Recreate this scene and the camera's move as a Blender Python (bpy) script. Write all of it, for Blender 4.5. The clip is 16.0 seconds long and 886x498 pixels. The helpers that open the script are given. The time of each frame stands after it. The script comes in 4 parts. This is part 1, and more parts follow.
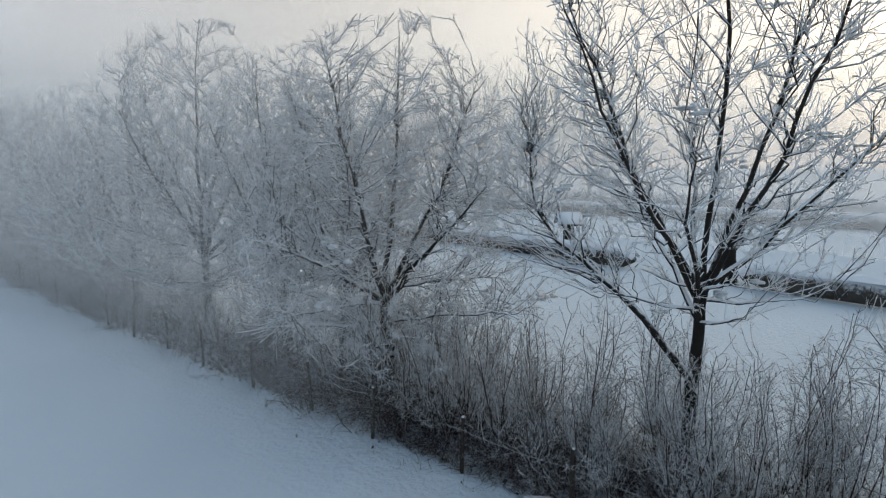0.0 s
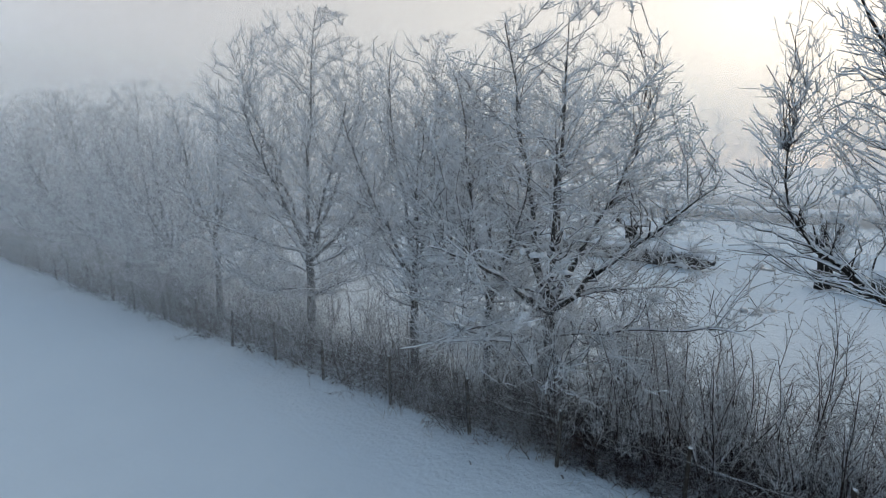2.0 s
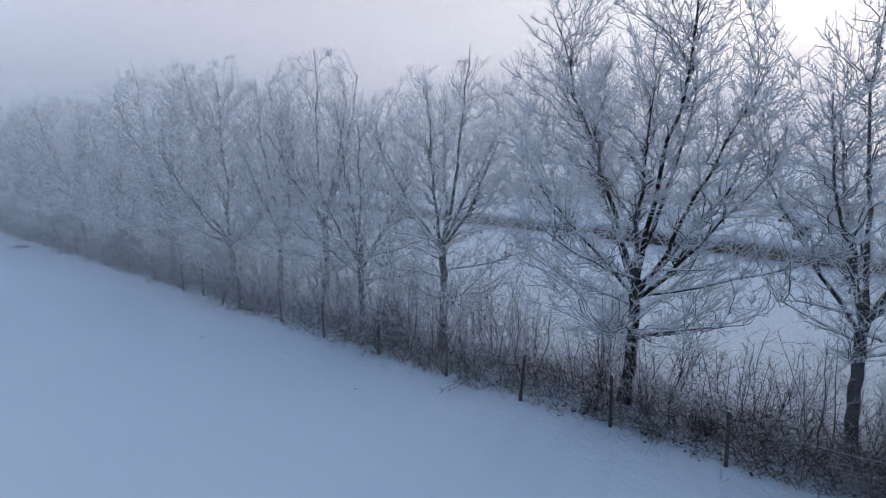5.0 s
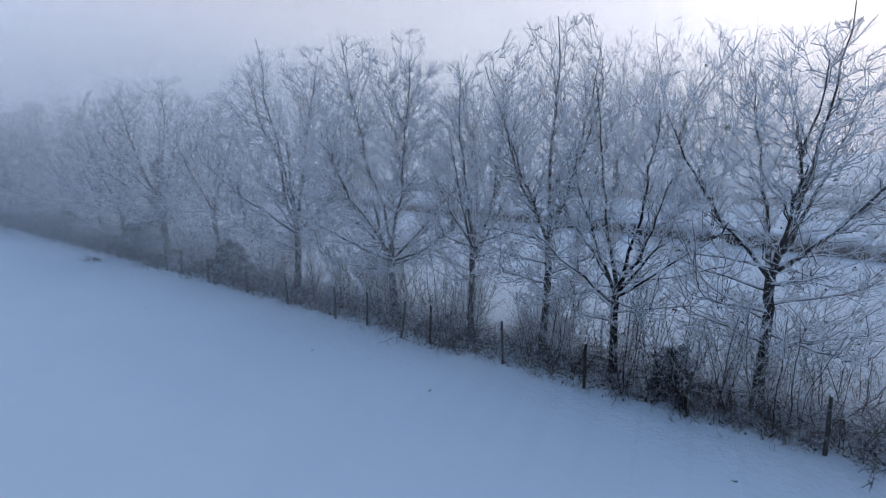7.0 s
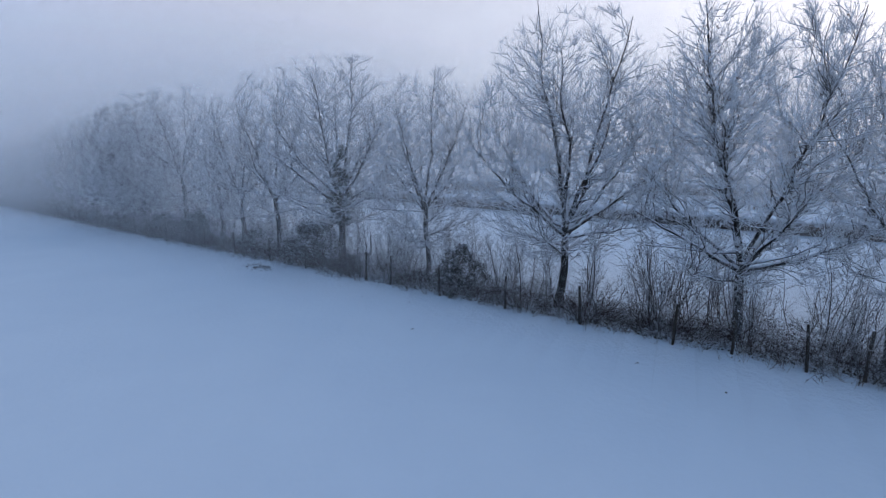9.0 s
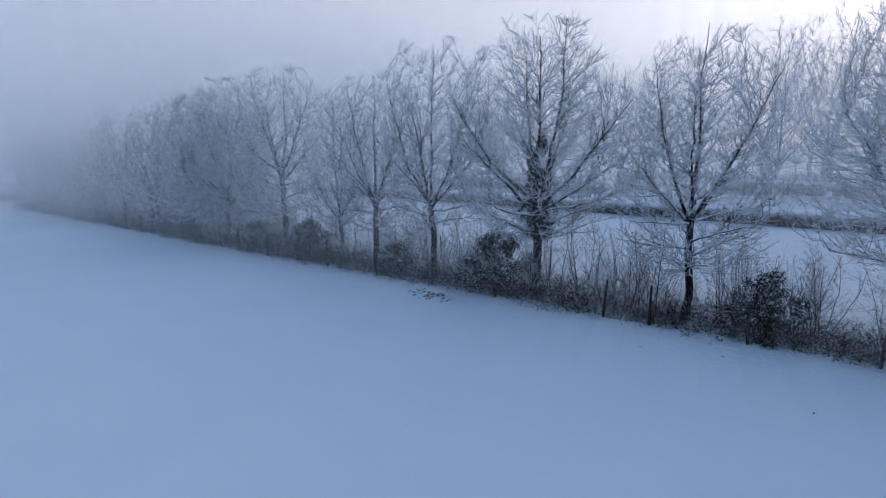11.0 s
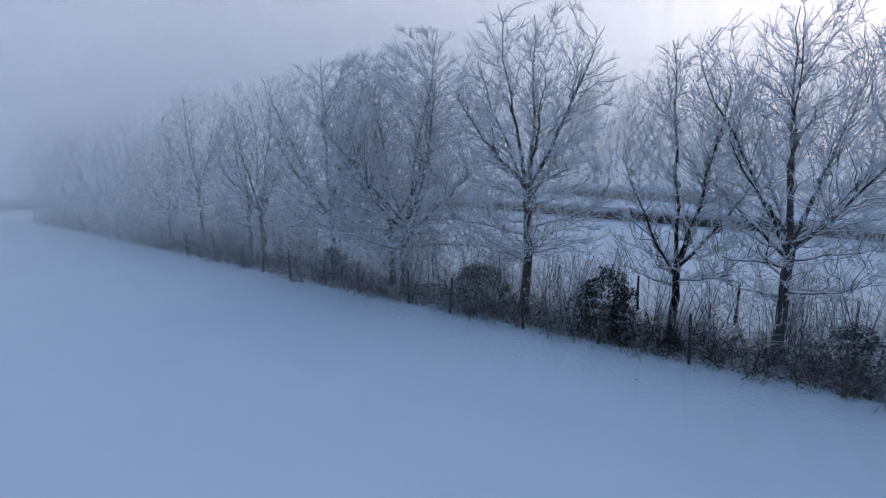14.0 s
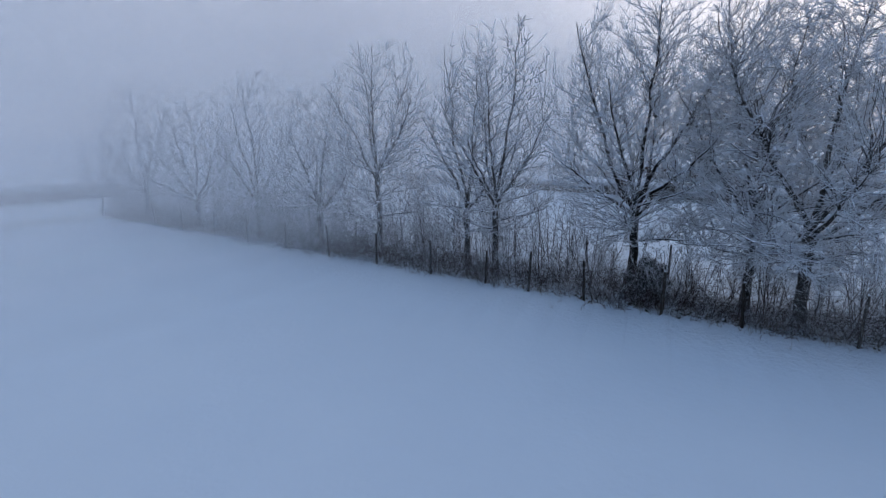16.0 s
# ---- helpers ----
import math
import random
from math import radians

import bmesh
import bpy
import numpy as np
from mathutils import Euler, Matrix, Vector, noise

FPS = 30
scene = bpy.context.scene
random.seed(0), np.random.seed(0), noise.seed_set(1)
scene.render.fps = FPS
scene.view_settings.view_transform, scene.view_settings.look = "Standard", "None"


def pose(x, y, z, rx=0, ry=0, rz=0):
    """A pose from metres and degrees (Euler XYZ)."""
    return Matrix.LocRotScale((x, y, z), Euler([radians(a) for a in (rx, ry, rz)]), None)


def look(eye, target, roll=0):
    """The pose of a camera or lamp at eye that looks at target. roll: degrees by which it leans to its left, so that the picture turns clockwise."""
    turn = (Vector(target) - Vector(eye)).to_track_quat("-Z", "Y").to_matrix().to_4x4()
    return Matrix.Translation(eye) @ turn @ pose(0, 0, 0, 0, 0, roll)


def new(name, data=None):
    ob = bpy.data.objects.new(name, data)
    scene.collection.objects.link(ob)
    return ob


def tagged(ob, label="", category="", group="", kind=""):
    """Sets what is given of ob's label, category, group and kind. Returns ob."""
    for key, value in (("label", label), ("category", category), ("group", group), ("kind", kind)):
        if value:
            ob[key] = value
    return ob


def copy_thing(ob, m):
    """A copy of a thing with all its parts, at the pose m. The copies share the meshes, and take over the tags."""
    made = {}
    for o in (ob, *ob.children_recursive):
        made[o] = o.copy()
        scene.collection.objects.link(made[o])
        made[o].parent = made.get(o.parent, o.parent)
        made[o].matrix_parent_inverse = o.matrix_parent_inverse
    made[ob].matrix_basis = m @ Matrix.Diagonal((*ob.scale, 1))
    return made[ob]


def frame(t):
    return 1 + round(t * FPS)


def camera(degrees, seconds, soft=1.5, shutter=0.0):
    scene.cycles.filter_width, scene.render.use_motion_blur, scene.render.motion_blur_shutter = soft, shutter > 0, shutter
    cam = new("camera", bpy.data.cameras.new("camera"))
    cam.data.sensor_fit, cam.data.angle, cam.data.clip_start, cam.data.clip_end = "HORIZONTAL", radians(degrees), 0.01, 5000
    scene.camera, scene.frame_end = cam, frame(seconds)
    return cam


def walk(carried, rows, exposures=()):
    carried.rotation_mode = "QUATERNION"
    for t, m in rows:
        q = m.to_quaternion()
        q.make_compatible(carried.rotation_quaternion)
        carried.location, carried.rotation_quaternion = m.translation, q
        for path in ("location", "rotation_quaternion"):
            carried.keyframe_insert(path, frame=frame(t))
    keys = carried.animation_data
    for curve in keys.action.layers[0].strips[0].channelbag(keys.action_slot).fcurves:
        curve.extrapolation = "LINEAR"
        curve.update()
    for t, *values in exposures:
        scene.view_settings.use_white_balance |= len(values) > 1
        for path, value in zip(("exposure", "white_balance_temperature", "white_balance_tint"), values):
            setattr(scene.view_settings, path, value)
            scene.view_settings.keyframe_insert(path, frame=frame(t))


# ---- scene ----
cam = camera(80.0, 16.0, soft=1.2)
PATH = [
    (0, (-8.187, 10.039, 6.27), (-6.614, 11.235, 5.962), -0.0),
    (0.5, (-8.345, 10.583, 6.246), (-6.772, 11.779, 5.938), -0.0),
    (1, (-8.625, 11.398, 6.224), (-7.054, 12.597, 5.917), 0.0),
    (1.5, (-9.051, 12.509, 6.234), (-7.485, 13.714, 5.925), -0.0),
    (2, (-9.616, 13.883, 6.262), (-8.056, 15.094, 5.951), 0.0),
    (2.5, (-10.262, 15.385, 6.301), (-8.709, 16.605, 5.987), 0.0),
    (3, (-10.809, 16.938, 6.323), (-9.256, 18.158, 6.003), -0.1),
    (3.2, (-10.963, 17.613, 6.328), (-9.41, 18.829, 6.001), 0.0),
    (5.3, (-11.766, 25.589, 6.502), (-10.203, 26.781, 6.133), 0.1),
    (5.5, (-11.868, 26.401, 6.509), (-10.301, 27.588, 6.138), 0.0),
    (6, (-12.191, 28.605, 6.508), (-10.62, 29.785, 6.138), 0.1),
    (6.5, (-12.603, 30.987, 6.474), (-11.032, 32.169, 6.105), 0.1),
    (7, (-13.188, 33.576, 6.39), (-11.615, 34.755, 6.021), 0.1),
    (7.5, (-13.927, 36.247, 6.257), (-12.358, 37.432, 5.892), 0.1),
    (8, (-14.755, 39.068, 6.092), (-13.187, 40.257, 5.733), 0.1),
    (8.5, (-15.648, 41.934, 5.924), (-14.085, 43.129, 5.566), 0.1),
    (9, (-16.479, 44.826, 5.754), (-14.917, 46.024, 5.395), -0.1),
    (9.5, (-17.138, 47.641, 5.613), (-15.584, 48.846, 5.249), -0.3),
    (9.7, (-17.252, 48.749, 5.587), (-15.701, 49.957, 5.219), -0.4),
    (11.8, (-16.537, 60.199, 5.585), (-14.951, 61.366, 5.233), -0.1),
    (12, (-16.389, 61.3, 5.592), (-14.799, 62.463, 5.244), -0.0),
    (12.5, (-15.828, 64.166, 5.598), (-14.235, 65.326, 5.255), 0.1),
    (13, (-15.285, 67.095, 5.587), (-13.692, 68.254, 5.242), 0.1),
    (13.5, (-14.866, 70.081, 5.558), (-13.274, 71.24, 5.211), 0.3),
    (14, (-14.609, 73.254, 5.474), (-13.019, 74.414, 5.12), 0.2),
    (14.5, (-14.64, 76.505, 5.367), (-13.053, 77.664, 4.999), -0.0),
    (15, (-14.89, 79.892, 5.255), (-13.296, 81.038, 4.873), -0.1),
    (15.5, (-15.249, 83.462, 5.156), (-13.648, 84.593, 4.759), 0.0),
    (16, (-15.716, 87.103, 5.07), (-14.098, 88.202, 4.653), -0.1),
]
EXPOSURES = [(0, 0.56, 7300, 13), (3.2, 0.54, 6800, 15), (5.3, 0.50, 6150, 21), (8, 0.41, 5800, 20), (13, 0.35, 5750, 20), (14.4, 0.35, 5850, 20), (15.4, 0.45, 5920, 21), (16, 0.37, 5950, 21)]
walk(cam, [(t, look(eye, target, roll)) for t, eye, target, roll in PATH], EXPOSURES)

# ---- light ----
SUN_AZ, SUN_EL = radians(104), radians(14)
world = bpy.data.worlds.new("world")
scene.world = world
world.use_nodes = True
wt = world.node_tree
wt.nodes.clear()
sky = wt.nodes.new("ShaderNodeTexSky")
sky.sky_type = "NISHITA"
sky.sun_disc = False
sky.sun_elevation, sky.sun_rotation = SUN_EL, SUN_AZ
sky.air_density, sky.dust_density, sky.ozone_density = 1.0, 1.0, 1.0
# mist-veiled sky: brightest round the hidden sun, falling away evenly to a dull blue-grey on the far side
tc = wt.nodes.new("ShaderNodeTexCoord")
dot = wt.nodes.new("ShaderNodeVectorMath")
dot.operation = "DOT_PRODUCT"
dot.inputs[1].default_value = (math.sin(SUN_AZ) * math.cos(SUN_EL), math.cos(SUN_AZ) * math.cos(SUN_EL), math.sin(SUN_EL))
wt.links.new(tc.outputs["Generated"], dot.inputs[0])
shift = wt.nodes.new("ShaderNodeMapRange")
shift.inputs[1].default_value, shift.inputs[2].default_value = -1.0, 1.0
wt.links.new(dot.outputs["Value"], shift.inputs[0])
glow = wt.nodes.new("ShaderNodeValToRGB")
glow.color_ramp.interpolation = "B_SPLINE"
SKY = [(0.0, (0.19, 0.275, 0.37)), (0.38, (0.21, 0.285, 0.372)), (0.52, (0.272, 0.296, 0.332)), (0.60, (0.303, 0.31, 0.325)), (0.72, (0.345, 0.337, 0.327)),
       (0.85, (0.402, 0.39, 0.366)), (0.94, (0.48, 0.458, 0.418)), (1.0, (0.76, 0.70, 0.61))]
while len(glow.color_ramp.elements) < len(SKY):
    glow.color_ramp.elements.new(0.5)
for e, (at, colour) in zip(glow.color_ramp.elements, SKY):
    e.position, e.color = at, (*colour, 1)
wt.links.new(shift.outputs[0], glow.inputs[0])
back = wt.nodes.new("ShaderNodeBackground")
back.inputs[1].default_value = 0.03
veil = wt.nodes.new("ShaderNodeBackground")
veil.inputs[1].default_value = 1.0
both = wt.nodes.new("ShaderNodeAddShader")
wout = wt.nodes.new("ShaderNodeOutputWorld")
wt.links.new(sky.outputs[0], back.inputs[0])
lift = wt.nodes.new("ShaderNodeSeparateXYZ")
wt.links.new(tc.outputs["Generated"], lift.inputs[0])
height_fade = wt.nodes.new("ShaderNodeMapRange")
height_fade.interpolation_type = "SMOOTHSTEP"
for k, v in enumerate((0.05, 0.85, 1.35, 0.62), 1):
    height_fade.inputs[k].default_value = v
wt.links.new(lift.outputs[2], height_fade.inputs[0])
wt.links.new(height_fade.outputs[0], veil.inputs[1])
# overhead the mist is thin and the blue of the sky comes through
tint = wt.nodes.new("ShaderNodeMapRange")
tint.data_type = "FLOAT_VECTOR"
tint.interpolation_type = "SMOOTHSTEP"
for k, v in ((7, (0.3, 0.3, 0.3)), (8, (0.9, 0.9, 0.9)), (9, (1.0, 1.0, 1.0)), (10, (0.64, 0.97, 1.3))):
    tint.inputs[k].default_value = v
wt.links.new(lift.outputs[2], tint.inputs[6])
hue = wt.nodes.new("ShaderNodeVectorMath")
hue.operation = "MULTIPLY"
wt.links.new(glow.outputs[0], hue.inputs[0])
wt.links.new(tint.outputs[1], hue.inputs[1])
wt.links.new(hue.outputs[0], veil.inputs[0])
wt.links.new(back.outputs[0], both.inputs[0])
wt.links.new(veil.outputs[0], both.inputs[1])
wt.links.new(both.outputs[0], wout.inputs[0])

sun = new("sun", bpy.data.lights.new("sun", "SUN"))
sun.data.energy, sun.data.angle, sun.data.color = 0.5, radians(120), (1.0, 0.93, 0.82)
sun_way = Vector((math.sin(SUN_AZ) * math.cos(SUN_EL), math.cos(SUN_AZ) * math.cos(SUN_EL), math.sin(SUN_EL)))
sun.matrix_world = look(sun_way * 80, (0, 0, 0))
scene.cycles.transparent_max_bounces = 128


# ---- materials ----
def material(name):
    m = bpy.data.materials.new(name)
    m.use_nodes = True
    nodes, links = m.node_tree.nodes, m.node_tree.links
    return m, nodes, links, nodes["Principled BSDF"]


def tex_noise(nodes, links, scale, detail=4.0, rough=0.6, coord="Object"):
    tc = nodes.new("ShaderNodeTexCoord")
    n = nodes.new("ShaderNodeTexNoise")
    n.inputs["Scale"].default_value = scale
    n.inputs["Detail"].default_value = detail
    n.inputs["Roughness"].default_value = rough
    links.new(tc.outputs[coord], n.inputs["Vector"])
    return n.outputs["Fac"]


def ramp(nodes, links, fac, stops):
    r = nodes.new("ShaderNodeValToRGB")
    while len(r.color_ramp.elements) < len(stops):
        r.color_ramp.elements.new(0.5)
    for e, (at, colour) in zip(r.color_ramp.elements, stops):
        e.position = at
        e.color = (*colour, 1) if len(colour) == 3 else colour
    links.new(fac, r.inputs[0])
    return r.outputs[0]


def calc(nodes, links, op, a, b, clamp=False):
    n = nodes.new("ShaderNodeMath")
    n.operation, n.use_clamp = op, clamp
    for k, v in enumerate((a, b)):
        if isinstance(v, (int, float)):
            n.inputs[k].default_value = v
        else:
            links.new(v, n.inputs[k])
    return n.outputs[0]


def blend(nodes, links, fac, a, b):
    n = nodes.new("ShaderNodeMix")
    n.data_type = "RGBA"
    for k, v in ((0, fac), (6, a), (7, b)):
        if isinstance(v, tuple):
            n.inputs[k].default_value = (*v, 1)
        elif isinstance(v, (int, float)):
            n.inputs[k].default_value = v
        else:
            links.new(v, n.inputs[k])
    return n.outputs[2]


def bump(nodes, links, bsdf, height, strength, distance):
    b = nodes.new("ShaderNodeBump")
    b.inputs["Strength"].default_value, b.inputs["Distance"].default_value = strength, distance
    links.new(height, b.inputs["Height"])
    links.new(b.outputs[0], bsdf.inputs["Normal"])


def snowy(name, dark, light, cover, soft, grain=9.0, patch=2.2, snow=(0.88, 0.9, 0.93), glow=0.0):
    """Bark or stalk in two tones, with snow and hoar frost lying where the surface looks up."""
    m, nodes, links, bsdf = material(name)
    fine, wide = tex_noise(nodes, links, grain), tex_noise(nodes, links, patch)
    bark = blend(nodes, links, fine, dark, light)
    geo = nodes.new("ShaderNodeNewGeometry")
    sep = nodes.new("ShaderNodeSeparateXYZ")
    links.new(geo.outputs["Normal"], sep.inputs[0])
    lift = calc(nodes, links, "MULTIPLY", calc(nodes, links, "SUBTRACT", wide, 0.5), 1.6)
    lift = calc(nodes, links, "ADD", lift, calc(nodes, links, "MULTIPLY", calc(nodes, links, "SUBTRACT", fine, 0.5), 1.2))
    up = calc(nodes, links, "ADD", sep.outputs[2], lift)
    fac = calc(nodes, links, "DIVIDE", calc(nodes, links, "SUBTRACT", up, cover), soft, True)
    links.new(blend(nodes, links, fac, bark, snow), bsdf.inputs["Base Color"])
    bsdf.inputs["Roughness"].default_value = 0.85
    bsdf.inputs["Specular IOR Level"].default_value = 0.2
    if glow:
        # thin frost and snow let light through
        tra, mix, out = nodes.new("ShaderNodeBsdfTranslucent"), nodes.new("ShaderNodeMixShader"), nodes["Material Output"]
        tra.inputs[0].default_value = (*snow, 1)
        links.new(calc(nodes, links, "MULTIPLY", fac, glow), mix.inputs[0])
        links.new(bsdf.outputs[0], mix.inputs[1])
        links.new(tra.outputs[0], mix.inputs[2])
        links.new(mix.outputs[0], out.inputs[0])
    return m


MAT_BARK = snowy("bark", (0.009, 0.008, 0.007), (0.032, 0.027, 0.024), 0.85, 0.3, 14, 3)
MAT_LIMB = snowy("limb_bark", (0.014, 0.011, 0.010), (0.042, 0.035, 0.031), 0.25, 0.45, 12, 2.5)
MAT_TWIG = snowy("frosted_twig", (0.045, 0.034, 0.03), (0.13, 0.1, 0.09), -0.95, 0.55, 9, 1.3, snow=(0.94, 0.95, 0.965), glow=0.5)
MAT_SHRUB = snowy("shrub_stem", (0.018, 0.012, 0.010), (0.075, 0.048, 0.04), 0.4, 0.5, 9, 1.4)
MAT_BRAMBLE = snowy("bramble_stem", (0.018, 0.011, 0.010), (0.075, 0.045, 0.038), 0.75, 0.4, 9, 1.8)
# unfrosted and darkest: shade at the thicket's foot is worked into this brown
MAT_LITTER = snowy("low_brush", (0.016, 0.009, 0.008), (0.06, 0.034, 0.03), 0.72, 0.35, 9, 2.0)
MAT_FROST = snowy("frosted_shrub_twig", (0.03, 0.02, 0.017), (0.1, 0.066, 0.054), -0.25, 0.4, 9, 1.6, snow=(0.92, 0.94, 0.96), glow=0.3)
MAT_GRASS = snowy("dry_grass", (0.09, 0.07, 0.04), (0.22, 0.17, 0.1), 0.6, 0.5, 6, 2)
MAT_POST = snowy("weathered_post", (0.02, 0.016, 0.014), (0.065, 0.052, 0.042), 0.85, 0.2, 20, 6)
MAT_IVY = snowy("ivy_leaf", (0.008, 0.016, 0.008), (0.02, 0.034, 0.014), 0.95, 0.3, 5, 3)
MAT_LEAF = snowy("withered_leaf", (0.06, 0.035, 0.022), (0.14, 0.08, 0.05), 0.35, 0.5, 5, 3)
MAT_HEDGE = snowy("hedge_twig", (0.05, 0.043, 0.038), (0.13, 0.11, 0.095), 0.15, 0.5, 6, 2.5)
# far trees: the paleness of mist is put into the bark colour
MAT_FAR_HAZED = snowy("far_bark_hazed", (0.1, 0.085, 0.08), (0.2, 0.17, 0.155), -0.2, 0.5, 8, 1.4)


def make_snow(name, low, high, relief, verge=False):
    m, nodes, links, bsdf = material(name)
    wide, fine = tex_noise(nodes, links, 0.35, 5), tex_noise(nodes, links, 9.0, 6, 0.7)
    links.new(blend(nodes, links, wide, low, high), bsdf.inputs["Base Color"])
    bsdf.inputs["Roughness"].default_value = 0.9
    bsdf.inputs["Specular IOR Level"].default_value = 0.25
    height = fine
    if verge:
        # tussocks under the snow along the fence and under the trees
        tc, sep = nodes.new("ShaderNodeTexCoord"), nodes.new("ShaderNodeSeparateXYZ")
        links.new(tc.outputs["Object"], sep.inputs[0])
        reach = nodes.new("ShaderNodeMapRange")
        reach.interpolation_type = "SMOOTHSTEP"
        for k, v in enumerate((-3.2, -0.6, 0.12, 1.0), 1):
            reach.inputs[k].default_value = v
        links.new(sep.outputs[0], reach.inputs[0])
        lumps = calc(nodes, links, "ADD", tex_noise(nodes, links, 4.5, 3, 0.5), calc(nodes, links, "MULTIPLY", fine, 0.4))
        height = calc(nodes, links, "MULTIPLY", lumps, reach.outputs[0])
    bump(nodes, links, bsdf, height, 0.6 if verge else 0.35, relief)
    return m


MAT_SNOW = make_snow("field_snow", (0.715, 0.79, 0.85), (0.785, 0.855, 0.9), 0.12, True)
MAT_CAP = make_snow("branch_snow", (0.8, 0.83, 0.87), (0.88, 0.9, 0.92), 0.01)

MAT_WIRE, _n, _l, _b = material("fence_wire")
_b.inputs["Base Color"].default_value = (0.22, 0.22, 0.23, 1)
_b.inputs["Roughness"].default_value = 0.6
_b.inputs["Metallic"].default_value = 0.5


def make_mist(name, amount, x_stops, z_stops, axis):
    """A thin veil of droplets: lets most light through, scatters the rest. The stops give its reach across and upwards."""
    m = bpy.data.materials.new(name)
    m.use_nodes = True
    nodes, links = m.node_tree.nodes, m.node_tree.links
    nodes.clear()
    tc = nodes.new("ShaderNodeTexCoord")
    sep = nodes.new("ShaderNodeSeparateXYZ")
    links.new(tc.outputs["Object"], sep.inputs[0])
    parts = []
    for out, stops in ((axis, x_stops), (2, z_stops)):
        if stops:
            mr = nodes.new("ShaderNodeMapRange")
            mr.inputs[1].default_value, mr.inputs[2].default_value = stops[0], stops[-1]
            links.new(sep.outputs[out], mr.inputs[0])
            span = stops[-1] - stops[0]
            values = (0.0, 1.0, 1.0, 0.0) if len(stops) == 4 else (1, 0)
            parts.append(ramp(nodes, links, mr.outputs[0], [((s - stops[0]) / span, (v, v, v)) for s, v in zip(stops, values)]))
    soft = tex_noise(nodes, links, 0.12, 3)
    fac = calc(nodes, links, "MULTIPLY", calc(nodes, links, "ADD", soft, 0.5), amount)
    for p in parts:
        fac = calc(nodes, links, "MULTIPLY", fac, p)
    dif, tra, half, clear, mix, out = (nodes.new(k) for k in ("ShaderNodeBsdfDiffuse", "ShaderNodeBsdfTranslucent", "ShaderNodeMixShader", "ShaderNodeBsdfTransparent", "ShaderNodeMixShader", "ShaderNodeOutputMaterial"))
    dif.inputs[0].default_value = tra.inputs[0].default_value = (0.95, 0.95, 0.95, 1)
    links.new(dif.outputs[0], half.inputs[1])
    links.new(tra.outputs[0], half.inputs[2])
    links.new(fac, mix.inputs[0])
    links.new(clear.outputs[0], mix.inputs[1])
    links.new(half.outputs[0], mix.inputs[2])
    links.new(mix.outputs[0], out.inputs[0])
    return m


# ---- mesh tools ----
def mesh_of(name, verts, faces, mat):
    """A mesh from an array of corners and an array of triangles or quads."""
    me = bpy.data.meshes.new(name)
    verts, faces = np.ascontiguousarray(verts, np.float32).reshape(-1, 3), np.ascontiguousarray(faces, np.int32)
    n, k = faces.shape
    me.vertices.add(len(verts))
    me.vertices.foreach_set("co", verts.ravel())
    me.loops.add(n * k)
    me.loops.foreach_set("vertex_index", faces.ravel())
    me.polygons.add(n)
    me.polygons.foreach_set("loop_start", np.arange(0, n * k, k, dtype=np.int32))
    me.polygons.foreach_set("loop_total", np.full(n, k, np.int32))
    me.update(calc_edges=True)
    me.materials.append(mat)
    return me


def part(name, mesh, parent, label=""):
    ob = new(name, mesh)
    ob.parent = parent
    return tagged(ob, label)


def unit(v):
    return v / np.maximum(np.linalg.norm(v, axis=-1, keepdims=True), 1e-9)


def tubes(pts, rad, sides, rng, flat=1.0):
    """Tapered tubes along many polylines at once: corners and quads."""
    n, k, _ = pts.shape
    tan = unit(np.gradient(pts, axis=1))
    up = np.zeros_like(tan)
    up[..., 2] = 1
    up[np.abs(tan[..., 2]) > 0.95] = (1, 0, 0)
    side = unit(np.cross(tan, up))
    top = np.cross(side, tan)
    turn = rng.uniform(0, 2 * np.pi, (n, 1, 1)) + np.arange(sides) * 2 * np.pi / sides
    c, s = np.cos(turn)[..., None], np.sin(turn)[..., None] * flat
    v = pts[:, :, None] + rad[:, :, None, None] * (c * side[:, :, None] + s * top[:, :, None])
    base = (np.arange(n)[:, None, None] * k + np.arange(k - 1)[None, :, None]) * sides
    a = np.arange(sides)[None, None]
    b = (a + 1) % sides
    f = np.stack([base + a, base + b, base + sides + b, base + sides + a], -1).reshape(-1, 4)
    return v.reshape(-1, 3), f


def spikes(pts, rad, rng):
    """Short straight twigs that run out to a point: corners and triangles. pts holds foot and tip of each."""
    n = len(pts)
    tan = unit(pts[:, 1] - pts[:, 0])
    any_way = rng.normal(0, 1, (n, 3))
    side = unit(np.cross(tan, any_way))
    top = np.cross(side, tan)
    ring = [pts[:, 0] + rad[:, :1] * (math.cos(a) * side + math.sin(a) * top) for a in (0.0, 2.094, 4.189)]
    v = np.stack([*ring, pts[:, 1]], 1).reshape(-1, 3)
    i = np.arange(n)[:, None] * 4
    return v, np.concatenate([i + (0, 1, 3), i + (1, 2, 3), i + (2, 0, 3)])


def in_threes(piece):
    v, f = piece
    return v, np.concatenate([f[:, (0, 1, 2)], f[:, (0, 2, 3)]])


def joined(pieces):
    vs, fs, at = [], [], 0
    for v, f in pieces:
        vs.append(v)
        fs.append(f + at)
        at += len(v)
    return np.concatenate(vs), np.concatenate(fs)


